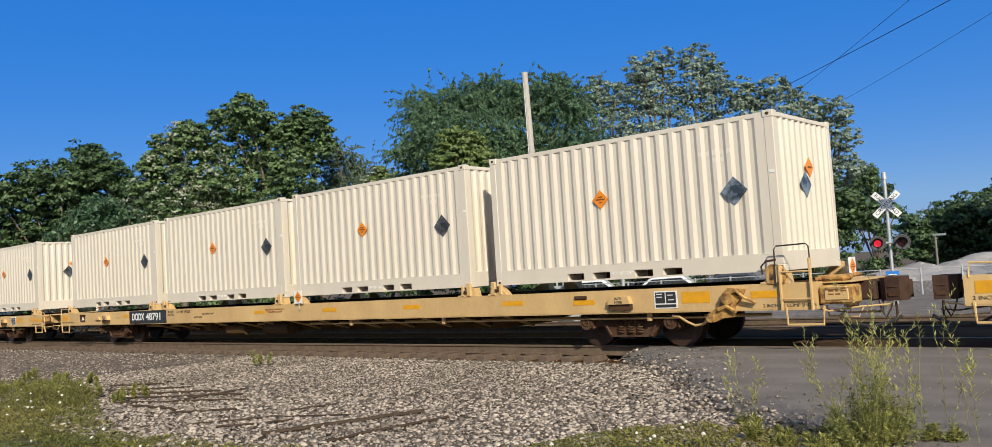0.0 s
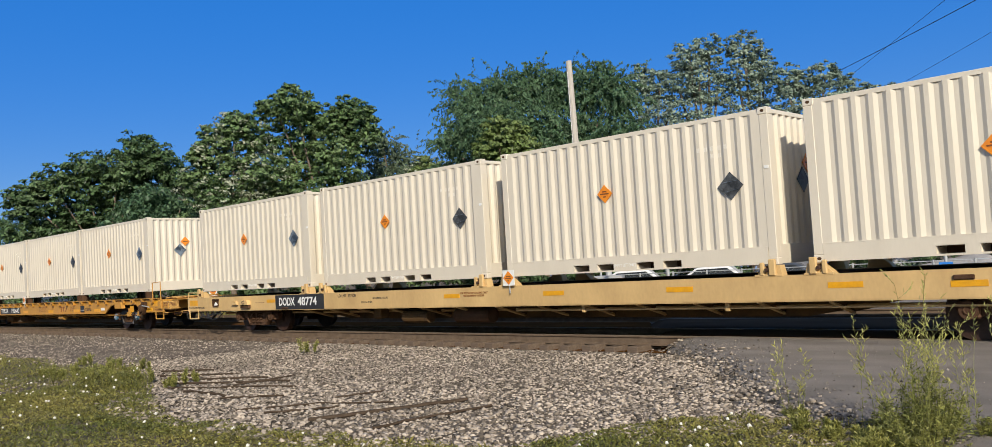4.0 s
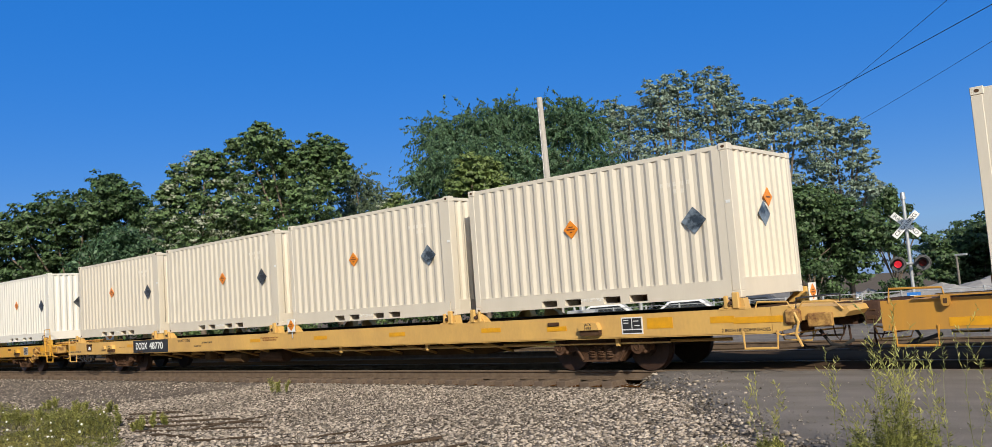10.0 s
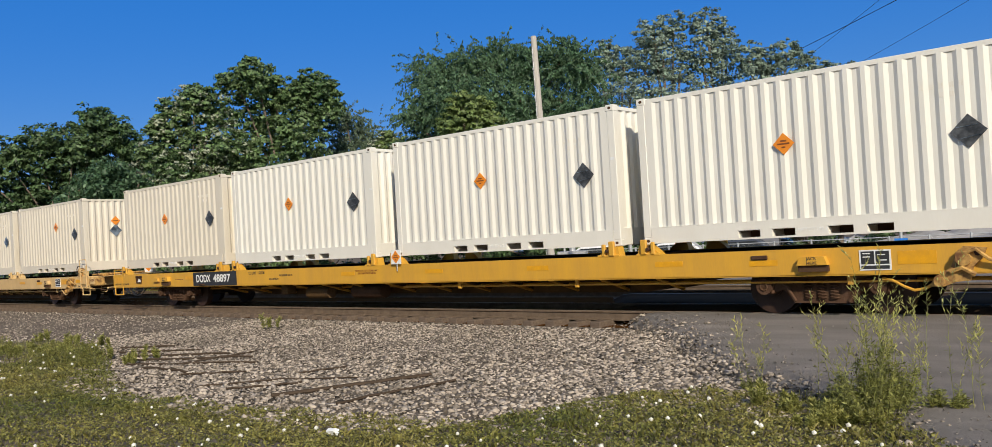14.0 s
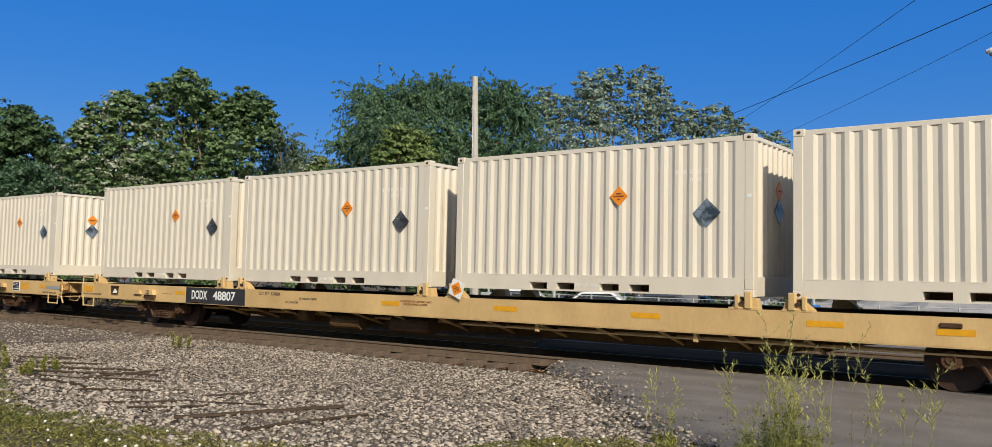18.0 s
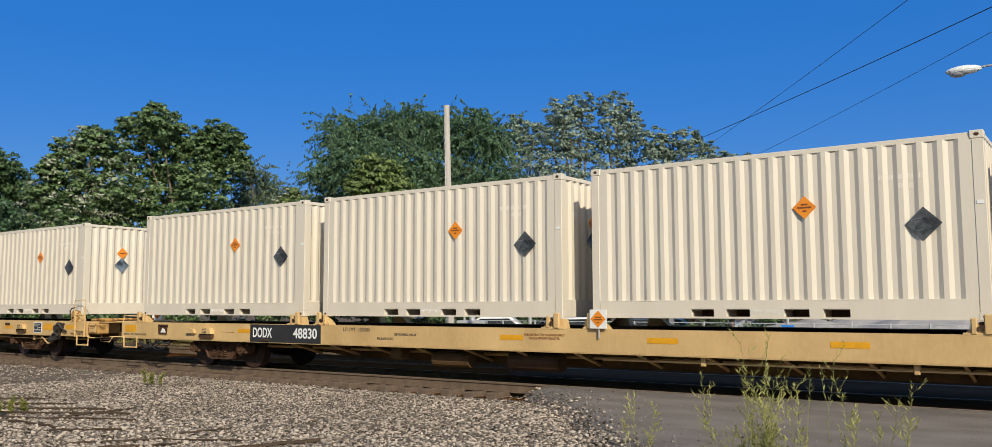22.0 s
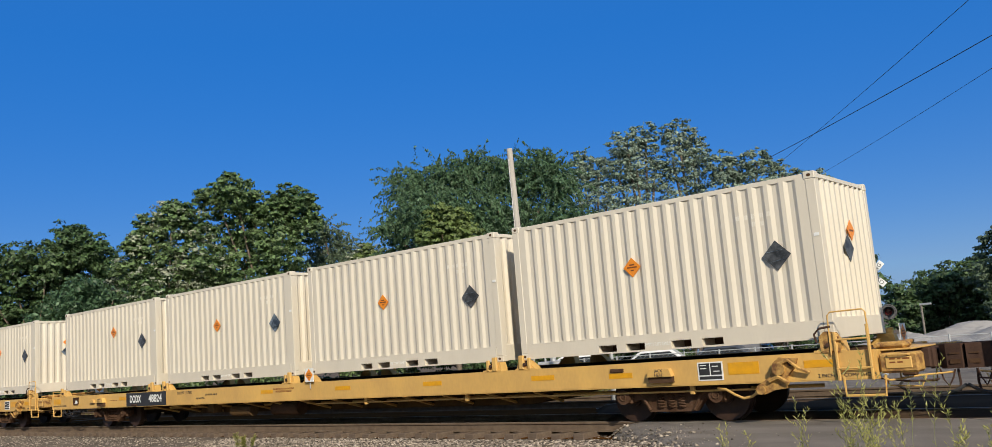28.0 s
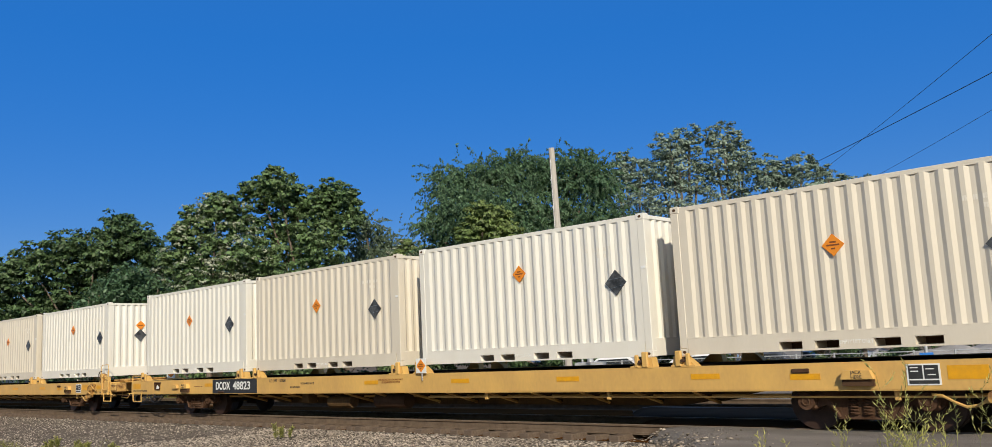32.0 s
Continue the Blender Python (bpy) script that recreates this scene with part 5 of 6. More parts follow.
def make_piles():
    rnd = random.Random(11)
    for az, d, w, h in ((15.5, 68, 8.5, 1.5), (12.0, 72, 9.5, 1.9), (8.5, 66, 9.5, 2.0), (19.5, 72, 5.0, 1.3), (6.5, 66, 6.0, 1.7), (24.0, 70, 6.0, 0.9)):
        x, y, g = spot(az, d)
        bm = bmesh.new()
        bmesh.ops.create_icosphere(bm, subdivisions=4, radius=1)
        for v in bm.verts:
            r = math.hypot(v.co.x, v.co.y)
            k = 0.75 + 0.3 * noise.noise(v.co * 1.7 + Vector((az, 0, 0)))
            v.co = Vector((v.co.x * w * k, v.co.y * w * k, max(0, 1 - r) ** 0.8 * h * (1 + 0.35 * noise.noise(v.co * 3 + Vector((az, 2, 0)))) - 0.15))
        ob = part("stone_heap", bm, PILE)
        ob.matrix_basis = pose(x, y, g)
        tagged(ob, "heap of grey crushed stone in the yard", "gravel pile", "gravel piles")
    for i in range(9):
        x, y, g = spot(21.5 + i * 1.1, 58)
        b = part("concrete_block", box(-0.55, 0.55, -0.35, 0.35, 0, 0.75, 0.03), CONCRETE)
        b.matrix_basis = pose(x, y, g - 0.02, 0, 0, rnd.uniform(-4, 20))
        tagged(b, "grey concrete barrier block at the yard edge", "concrete block", "barrier blocks")


make_piles()


def make_house(az, d, turn, w, l, wall, ridge):
    x, y, g = spot(az, d)
    h = base("house", pose(x, y, g, 0, 0, turn), "small pale house with a grey shingle roof", "house", "houses beyond the trees")
    part("wall", prism([(-w / 2, 0), (w / 2, 0), (w / 2, wall), (0, ridge - 0.15), (-w / 2, wall)], -l / 2, l / 2), SIDING, h)
    for s in (-1, 1):
        part("roof", prism([(0, ridge), (s * (w / 2 + 0.4), wall - 0.25), (s * (w / 2 + 0.4), wall - 0.10), (0, ridge + 0.15)], -l / 2 - 0.4, l / 2 + 0.4), ROOFING, h)
    for i, yq in enumerate((-l / 4, l / 4)):
        win = part("window", box(w / 2 - 0.02, w / 2 + 0.04, yq - 0.5, yq + 0.5, 0.9, 2.0), WHITE, h)
        part("pane", box(w / 2 + 0.03, w / 2 + 0.05, yq - 0.42, yq + 0.42, 0.98, 1.92), PANE, win)
    for q in (-w / 4, w / 4):
        win = part("window", box(q - 0.45, q + 0.45, -l / 2 - 0.04, -l / 2 + 0.02, 0.9, 2.0), WHITE, h)
        part("pane", box(q - 0.38, q + 0.38, -l / 2 - 0.05, -l / 2 - 0.03, 0.98, 1.92), PANE, win)


make_house(25.2, 45, 112, 2.0, 1.2, 1.4, 2.4)
make_house(5.4, 80, 10, 8, 10, 2.3, 3.5)
make_house(72.5, 95, 10, 8, 12, 2.6, 4.6)


def make_vehicle(az, d, turn, paint, label):
    x, y, g = spot(az, d)
    v = base("parked_car", pose(x, y, g, 0, 0, turn), label, "car", "parked vehicles")
    out = [(-2.2, 0.35), (-2.25, 0.85), (-2.0, 0.98), (-1.35, 1.02), (-0.7, 1.48), (0.75, 1.50), (1.35, 1.0), (2.1, 0.86), (2.25, 0.6), (2.2, 0.35)]
    bm = prism(out, -0.88, 0.88)
    bmesh.ops.bevel(bm, geom=bm.edges[:], offset=0.06, segments=1, affect="EDGES")
    part("body", bm, paint, v)
    for s in (-1, 1):
        part("side_window", prism([(-1.15, 1.03), (-0.65, 1.40), (0.65, 1.42), (1.15, 1.03)], s * 0.87, s * 0.895), PANE, v)
    for x in (-1.4, 1.4):
        for s in (-1, 1):
            w = part("wheel", rod((x, s * 0.72, 0.33), (x, s * 0.92, 0.33), 0.33, 18), LAMPBLACK, v)
            part("rim", rod((x, s * 0.91, 0.33), (x, s * 0.93, 0.33), 0.19, 14), GALV, w)


for az, d, turn, paint, label in ((31.5, 56, 25, CARWHITE, "white parked car in the yard"), (28.6, 60, 20, CARWHITE, "white parked car in the yard"), (40.5, 58, 35, CARWHITE, "white parked car behind the train"), (24.2, 56, 15, CARDARK, "dark parked car in the yard"), (34.6, 62, 30, CARDARK, "dark parked car in the yard"), (21.2, 54, 10, CARWHITE, "pale parked car by the fence"), (35.4, 41.3, 30, CARWHITE, "white parked car behind the fence"), (30.3, 41.4, 24, CARWHITE, "white parked car behind the fence"), (26.2, 42.5, 20, CARDARK, "dark parked car behind the fence")):
    make_vehicle(az, d, turn, paint, label)


# ---- trees ----
def leaf_quads(rng, p, nrm, size, long=0.75, wide=0.42, fall=0.0):
    """A bent pair of triangles at each point, facing along nrm."""
    n = len(p)
    nrm = nrm / np.linalg.norm(nrm, axis=1)[:, None]
    a = np.cross(nrm, rng.normal(size=(n, 3)))
    a[:, 2] -= fall
    a /= np.linalg.norm(a, axis=1)[:, None]
    b = np.cross(nrm, a)
    s = size * rng.uniform(0.5, 1.35, (n, 1))
    v = np.stack([p - a * s * long, p + b * s * wide - nrm * s * 0.1, p + a * s * long, p - b * s * wide - nrm * s * 0.1], axis=1).reshape(-1, 3)
    i = np.arange(n) * 4
    return v, np.concatenate([np.stack([i, i + 1, i + 2], 1), np.stack([i, i + 2, i + 3], 1)])


def leaves(rng, centres, radii, count, size, droop=0.0, fuzz=0.42):
    """Leaves on the shells of many small blobs."""
    c, r = np.asarray(centres), np.asarray(radii)
    w = r.mean(axis=1) ** 2
    k = rng.choice(len(c), count, p=w / w.sum())
    d = rng.normal(size=(count, 3))
    d /= np.linalg.norm(d, axis=1)[:, None]
    p = c[k] + d * r[k] * np.clip(np.abs(rng.normal(0.62, fuzz, (count, 1))), 0, 0.78 + fuzz)
    return leaf_quads(rng, p, d + rng.normal(scale=0.7, size=(count, 3)) + np.array((0, 0, 0.25)), size, fall=droop)


def ball(rng, n):
    d = rng.normal(size=(n, 3))
    return d / np.linalg.norm(d, axis=1)[:, None]


def clumped(rng, c, r, size, per, cover, grain, flat=0.55):
    """A leafy mass of radius r: tufts of leaves over its skin, each fuller above than below."""
    rc = min(max(r * 0.24, grain * 0.6), grain)
    n = int(4 * (r / rc) ** 2 * cover)
    u = ball(rng, n)
    tuft = c + u * r * rng.uniform(0.62, 1.08, (n, 1))
    rad = rc * rng.uniform(0.55, 1.35, n)
    m = np.maximum(6, (per * (rad / rc) ** 2)).astype(int)
    k = np.repeat(np.arange(n), m)
    d = ball(rng, len(k))
    d[:, 2] = np.where(rng.random(len(k)) < 0.65, np.abs(d[:, 2]), d[:, 2])
    p = tuft[k] + d * rad[k][:, None] * np.array((1.15, 1.15, flat)) * rng.uniform(0.35, 1.0, (len(k), 1))
    return p, d * 0.7 + u[k] * 0.35 + np.array((0, 0, 0.5)) + rng.normal(scale=0.35, size=p.shape)


def sprays(rng, c, r, per, count, reach):
    """Feathery boughs that leave a mass of radius r and hang over at their tips."""
    u = ball(rng, count)
    u[:, 2] = u[:, 2] * 0.8 + 0.15
    start = c + u * r * rng.uniform(0.35, 0.92, (count, 1))
    length = reach * rng.uniform(0.5, 1.3, (count, 1, 1))
    q = rng.random((count, per, 1)) ** 0.8
    out = u + rng.normal(scale=0.35, size=u.shape)
    p = start[:, None] + out[:, None] * length * q
    p[:, :, 2] -= (0.75 * length * q * q)[:, :, 0] * rng.uniform(0.3, 1.3, (count, 1))
    p += rng.normal(scale=0.045, size=p.shape) * (1.4 - q)
    return p.reshape(-1, 3), rng.normal(scale=0.8, size=(count * per, 3)) + np.repeat(u, per, axis=0) * 0.5 + np.array((0, 0, 0.4))


def trunk_and_limbs(t, rng, aims, h, low, thick=1.0, bark=None):
    tr = max(0.10, 0.017 * h) * thick
    fork = max(0.6, low)
    part("trunk", rod((0, 0, -0.3), (0, 0, fork), tr, 10, None, tr * 0.7), bark or BARK, t)
    for c in aims:
        c = Vector(c)
        mid = Vector((c.x * 0.45, c.y * 0.45, fork + (c.z - fork) * 0.5))
        part("limb", rods([(0, 0, fork * rng.uniform(0.75, 1.0)), mid, mid.lerp(c, 0.6) + Vector((0, 0, 0.2)), c], tr * 0.3, 6), bark or BARK, t)


def crown_tree(name, d, masses, mat, seed, label, style="tufted", size=0.15, per=52, cover=1.0, grain=0.5, accent=None, fill=1.0):
    """A tree whose crown is made of leafy masses: (bearing, elevation, half width), in degrees as seen from the road."""
    rng = np.random.default_rng(seed)
    az = sum(m[0] for m in masses) / len(masses)
    x, y, g = spot(az, d)
    t = base(name, pose(x, y, g, 0, 0, az), label, "tree", "trees behind the track")
    ps, ns, inner, pale_p, pale_n, aims = [], [], [], [], [], []
    for a, e, r in masses:
        r = d * math.tan(radians(r))
        c = np.array((-d * math.tan(radians(a - az)), rng.uniform(-1, 1) * r * 0.8, rise(e, d / math.cos(radians(a - az))) - g))
        aims.append(tuple(c))
        if style == "feathery":
            p, n = sprays(rng, c, r, 34, int(95 * r * r / 3 * cover), 0.95)
        else:
            p, n = clumped(rng, c, r * 0.96, size, per, cover, grain)
        ps.append(p), ns.append(n)
        if accent:
            p, n = clumped(rng, c, r, size, int(per * accent[1]), cover * 0.5, grain * 0.8)
            pale_p.append(p), pale_n.append(n)
        k = int(190 * r * r * fill)
        inner.append(c + ball(rng, k) * r * rng.uniform(0.1, 0.82, (k, 1)))
    v, f = leaf_quads(rng, np.concatenate(ps), np.concatenate(ns), size, 0.8, 0.30 if style == "feathery" else 0.48, 0.8 if style == "feathery" else 0.2)
    soup("crown", v, f, mat, t)
    p = np.concatenate(inner)
    v, f = leaf_quads(rng, p, rng.normal(size=p.shape), size * 1.5)
    soup("inner_crown", v, f, mat, t)
    if accent:
        v, f = leaf_quads(rng, np.concatenate(pale_p), np.concatenate(pale_n), size * 0.9)
        soup("pale_foliage", v, f, accent[0], t, "pale flowering foliage")
    trunk_and_limbs(t, rng, aims, max(q[2] for q in aims), min(q[2] for q in aims) * 0.55)
    return t


def make_tree(name, az, d, top, half, mat, count, size, seed, label, low=1.0, lumps=40, lump=0.2, category="tree"):
    """A smaller tree or thicket: trunk, limbs, and a crown of leafy lumps inside an uneven outline. half: half its width in degrees."""
    rng = np.random.default_rng(seed)
    count, size, lumps, lump, half = int(count * 1.9), size * 0.66, int(lumps * 1.7), lump * 0.82, half * 1.1
    x, y, g = spot(az, d)
    h = rise(top, d) - g
    w = d * math.tan(radians(half))
    t = base(name, pose(x, y, g, 0, 0, az), label, category, "trees behind the track")
    cs, rr = [], []
    while len(cs) < lumps:
        k = rng.uniform(0, 1) ** 0.75
        a = rng.uniform(0, 2 * math.pi)
        r = np.interp(k, [0, 0.25, 0.5, 0.72, 0.88, 1], [0.75, 0.97, 1.0, 0.86, 0.62, 0.3]) * w * (1 + 0.12 * math.sin(3 * a + seed)) * rng.uniform(0.85, 1.15)
        sl = lump * w * rng.uniform(0.5, 1.3)
        q = rng.uniform(0.1, 1) ** 0.4 * max(0.1, r - sl * 0.55)
        cs.append((q * math.cos(a), q * math.sin(a) * 0.8, low + k * (h - low - sl * 0.8)))
        rr.append((sl, sl, sl * 0.7))
    v, f = leaves(rng, cs, rr, count, size)
    soup("crown", v, f, mat, t)
    order = sorted(range(len(cs)), key=lambda i: -rr[i][0])[:14]
    trunk_and_limbs(t, rng, [cs[i] for i in order], h, low + 0.12 * (h - low))
    return t


crown_tree("maple_tree", 66, [(72.5, 5.3, 1.25), (71.1, 6.2, 1.38), (69.3, 6.5, 1.66), (67.4, 6.9, 1.8), (66.1, 7.8, 1.74), (64.7, 6.9, 1.53), (63.9, 5.6, 1.46), (66.6, 5.1, 2.07), (68.6, 4.3, 2.04), (70.6, 4.0, 1.82), (72.3, 3.3, 1.43), (64.8, 3.9, 1.72)], DARKLEAF, 1, "broad dark green maple behind the track", "tufted", 0.16, 38, 1.1, 0.42)
crown_tree("maple_tree", 56, [(62.6, 7.9, 0.93), (61.7, 8.9, 1.09), (60.5, 9.7, 1.1), (59.5, 9.1, 1.26), (61.2, 6.9, 1.76), (59.1, 6.9, 1.78), (61.6, 5.2, 1.56), (63.0, 6.2, 1.16), (59.7, 4.9, 1.78)], MAPLE, 2, "large green maple with pale flowering patches", "tufted", 0.15, 34, 1.0, 0.36, (BLOSSOM, 0.42), 0.7)
crown_tree("maple_tree", 57, [(57.9, 10.7, 1.19), (56.7, 10.9, 1.35), (55.6, 10.1, 1.32), (54.2, 9.6, 1.33), (53.3, 10.4, 1.09), (52.2, 10.3, 0.81), (52.6, 9.0, 1.3), (56.6, 8.1, 2.2), (54.2, 7.2, 2.03), (57.8, 5.7, 1.8), (55.5, 5.0, 1.82)], MAPLE, 52, "tall green maple beside a paler one", "tufted", 0.15, 38, 1.1, 0.38)
crown_tree("ash_tree", 62, [(51.2, 8.2, 1.15), (50.2, 7.5, 1.23), (49.4, 6.9, 0.99), (51.6, 6.7, 1.64), (50.6, 5.8, 1.64)], ASH, 3, "smaller grey-green tree with a rounded crown", "feathery", 0.12, 40, 1.1, 0.4)
crown_tree("flowering_bush", 56, [(48.6, 6.8, 0.82), (47.7, 6.5, 0.91), (49.2, 6.2, 0.82), (47.1, 5.7, 1.03), (48.4, 5.2, 1.15)], LIGHTLEAF, 4, "pale green bushy tree", "tufted", 0.13, 40, 0.9, 0.35, (BLOSSOM, 0.35))
crown_tree("locust_tree", 48, [(45.5, 11.1, 1.75), (46.2, 8.6, 1.4), (43.4, 11.35, 1.8), (41.2, 11.45, 1.95), (39.2, 11.2, 1.9), (37.0, 11.4, 1.8), (35.9, 10.3, 1.7), (44.3, 8.5, 2.4), (41.4, 8.4, 2.48), (38.5, 8.2, 2.48), (36.0, 7.5, 2.06), (45.9, 6.5, 1.6), (47.2, 8.2, 0.75), (42.8, 5.4, 2.49), (39.5, 5.2, 2.49), (36.2, 4.6, 2.07)], LOCUST, 5, "feathery green locust with drooping branches", "feathery", 0.12, 40, 2.3, 0.4, None, 1.5)
crown_tree("young_tree", 43, [(43.7, 8.9, 1.08), (42.6, 8.5, 1.16), (44.4, 7.7, 0.99), (43.3, 7.3, 1.58), (41.8, 7.5, 1.08), (44.0, 5.5, 1.74), (41.5, 5.4, 1.66)], LIGHTLEAF, 6, "light green young tree in front of the locust", "tufted", 0.12, 48, 0.9, 0.34)
for seed, masses, label in (
    (57, [(33.9, 11.4, 1.06), (32.9, 10.6, 1.3), (34.4, 9.6, 1.43), (32.6, 8.3, 1.63), (34.8, 7.2, 1.65), (33.4, 5.7, 1.85)], "silvery poplar with an open crown"),
    (7, [(30.9, 12.4, 1.29), (29.6, 12.7, 1.16), (30.4, 11.0, 1.69), (31.7, 10.6, 1.38), (29.3, 10.1, 1.41), (31.0, 8.2, 1.95), (29.1, 7.6, 1.78), (30.4, 5.3, 2.04)], "tall silvery poplar with an open crown"),
    (8, [(27.5, 12.4, 1.15), (26.6, 11.4, 1.07), (28.0, 10.7, 1.44), (26.5, 9.7, 1.35), (27.4, 7.9, 1.77), (27.2, 5.4, 2.01)], "tall silvery poplar with an open crown"),
    (9, [(25.1, 10.3, 1.07), (24.0, 9.9, 1.02), (22.8, 10.2, 0.97), (24.6, 8.6, 1.42), (22.7, 8.5, 1.33), (25.0, 6.5, 1.99), (24.4, 4.0, 1.98)], "silvery poplar with an open crown"),
    (10, [(21.4, 9.3, 0.93), (20.5, 8.6, 0.96), (19.3, 8.2, 0.96), (19.2, 6.7, 1.07), (21.0, 6.9, 1.55), (18.7, 4.9, 0.84), (19.7, 4.8, 1.35), (22.6, 5.9, 1.76), (20.9, 3.6, 1.63)], "lower silvery poplar at the end of the row"),
):
    crown_tree("poplar_tree", 52 + seed % 3, [(a, e + 0.25, r) for a, e, r in masses], POPLAR, seed, label, "tufted", 0.115, 34, 0.8, 0.36, None, 0.35)
make_tree("ivy_thicket", 33.6, 45, 7.4, 3.8, DARKLEAF, 15000, 0.22, 10, "dense dark green thicket below the tall trees", 0.2, 70, 0.2)
make_tree("ivy_thicket", 28.0, 46, 6.0, 3.8, MAPLE, 15000, 0.22, 12, "dense green thicket below the tall trees", 0.2, 70, 0.2)
make_tree("ivy_thicket", 22.6, 50, 5.8, 3.6, DARKLEAF, 13000, 0.23, 13, "dense dark green thicket below the tall trees", 0.2, 60, 0.2)
make_tree("roadside_tree", 17.9, 70, 5.4, 1.9, DARKLEAF, 8000, 0.28, 14, "small dark green tree by the yard", 0.4, 44, 0.26)
crown_tree("far_tree", 92, [(15.4, 0.7, 1.46), (14.1, 1.2, 1.45), (12.9, 1.6, 1.44), (11.7, 1.8, 1.50), (14.8, -0.3, 1.14), (13.0, -0.4, 1.51), (11.3, -0.1, 1.67)], DARKLEAF, 20, "dark green trees beyond the gravel yard", "tufted", 0.22, 50, 1.0, 0.7)
crown_tree("far_tree", 84, [(10.3, 3.7, 1.00), (9.6, 4.0, 1.03), (8.7, 3.6, 1.03), (7.9, 2.9, 0.94), (9.4, 2.2, 1.66), (10.8, 2.1, 1.30), (8.2, 1.5, 1.45), (9.6, 0.2, 1.65)], ASH, 21, "pale grey-green tree rising over the dark ones", "tufted", 0.17, 36, 0.8, 0.5, None, 0.6)
crown_tree("far_tree", 88, [(6.9, 2.9, 1.09), (5.8, 3.5, 1.08), (4.7, 3.6, 1.25), (6.3, 1.4, 1.62), (3.8, 3.6, 1.23), (2.6, 3.2, 1.39), (8.2, 1.0, 1.47), (4.4, 1.4, 1.59)], DARKLEAF, 22, "dark green trees beyond the gravel yard", "tufted", 0.21, 50, 1.0, 0.65)
crown_tree("thicket", 50, [(30.0, 3.4, 2.2), (27.6, 3.6, 2.1), (25.2, 3.8, 2.1), (23.0, 4.0, 2.0), (21.0, 3.4, 1.8), (19.3, 2.8, 1.3), (18.2, 2.2, 1.0), (26.4, 1.4, 2.0), (23.4, 1.4, 2.0), (20.6, 1.2, 1.8), (29.2, 1.2, 2.0), (31.8, 1.6, 2.0)], DARKLEAF, 23, "dense dark undergrowth below the poplars", "tufted", 0.15, 40, 0.8, 0.45)
crown_tree("thicket", 51, [(50.0, 2.6, 2.2), (48.0, 2.8, 2.1), (46.0, 3.0, 2.1), (44.0, 2.6, 2.1), (42.0, 2.6, 2.0), (40.0, 2.6, 2.0), (38.0, 2.8, 2.0), (36.0, 2.8, 2.0), (49.0, 0.6, 2.0), (46.6, 0.6, 2.0), (44.2, 0.6, 2.0), (41.5, 0.6, 2.0), (38.8, 0.6, 2.0), (36.2, 0.6, 2.0)], MAPLE, 24, "dense green undergrowth below the locust", "tufted", 0.15, 34, 0.8, 0.45)
for i, (az, d, top, half) in enumerate(((1.0, 96, 4.8, 3.0), (-4.0, 100, 4.2, 3.2))):
    make_tree("far_tree", az, d, top, half, DARKLEAF if i % 2 else MAPLE, 9000, 0.36, 20 + i, "dark green tree beyond the gravel yard", 0.3, 50, 0.24)
for i, (az, d, top, half) in enumerate(((73.8, 84, 4.6, 3.6), (62.3, 60, 5.6, 3.6), (52.6, 56, 5.6, 3.4), (38.0, 44, 6.0, 3.8), (69, 76, 4.6, 4), (65.5, 63, 6.3, 3.6), (78.5, 120, 2.2, 3.5), (57, 52, 5, 4))):
    make_tree("thicket", az, d, top, half, (DARKLEAF, MAPLE, LOCUST)[i % 3], 10000, 0.27, 40 + i, "dense green undergrowth behind the track", 0.1, 50, 0.22, category="bush")


def sky_blockers():
    """Unseen dark trees added behind the camera to cut the blue sky light."""
    rng = np.random.default_rng(77)
    for i in range(11):
        az, d = 95 + 17 * i, 34 + 6 * (i % 3)
        x, y, g = spot(az, d)
        t = base("wood_tree", pose(x, y, g), "tall dark unseen tree added to block sky light", "tree", "trees of the wood")
        cs = rng.normal(size=(26, 3)) * (3.0, 3.0, 2.2) + (0, 0, 4.8)
        v, f = leaves(rng, cs, np.full((26, 3), 1.5), 3500, 0.6)
        soup("crown", v, f, DARKLEAF, t)
        part("trunk", rod((0, 0, -0.3), (0, 0, 5), 0.22, 8, None, 0.12), BARK, t)


sky_blockers()


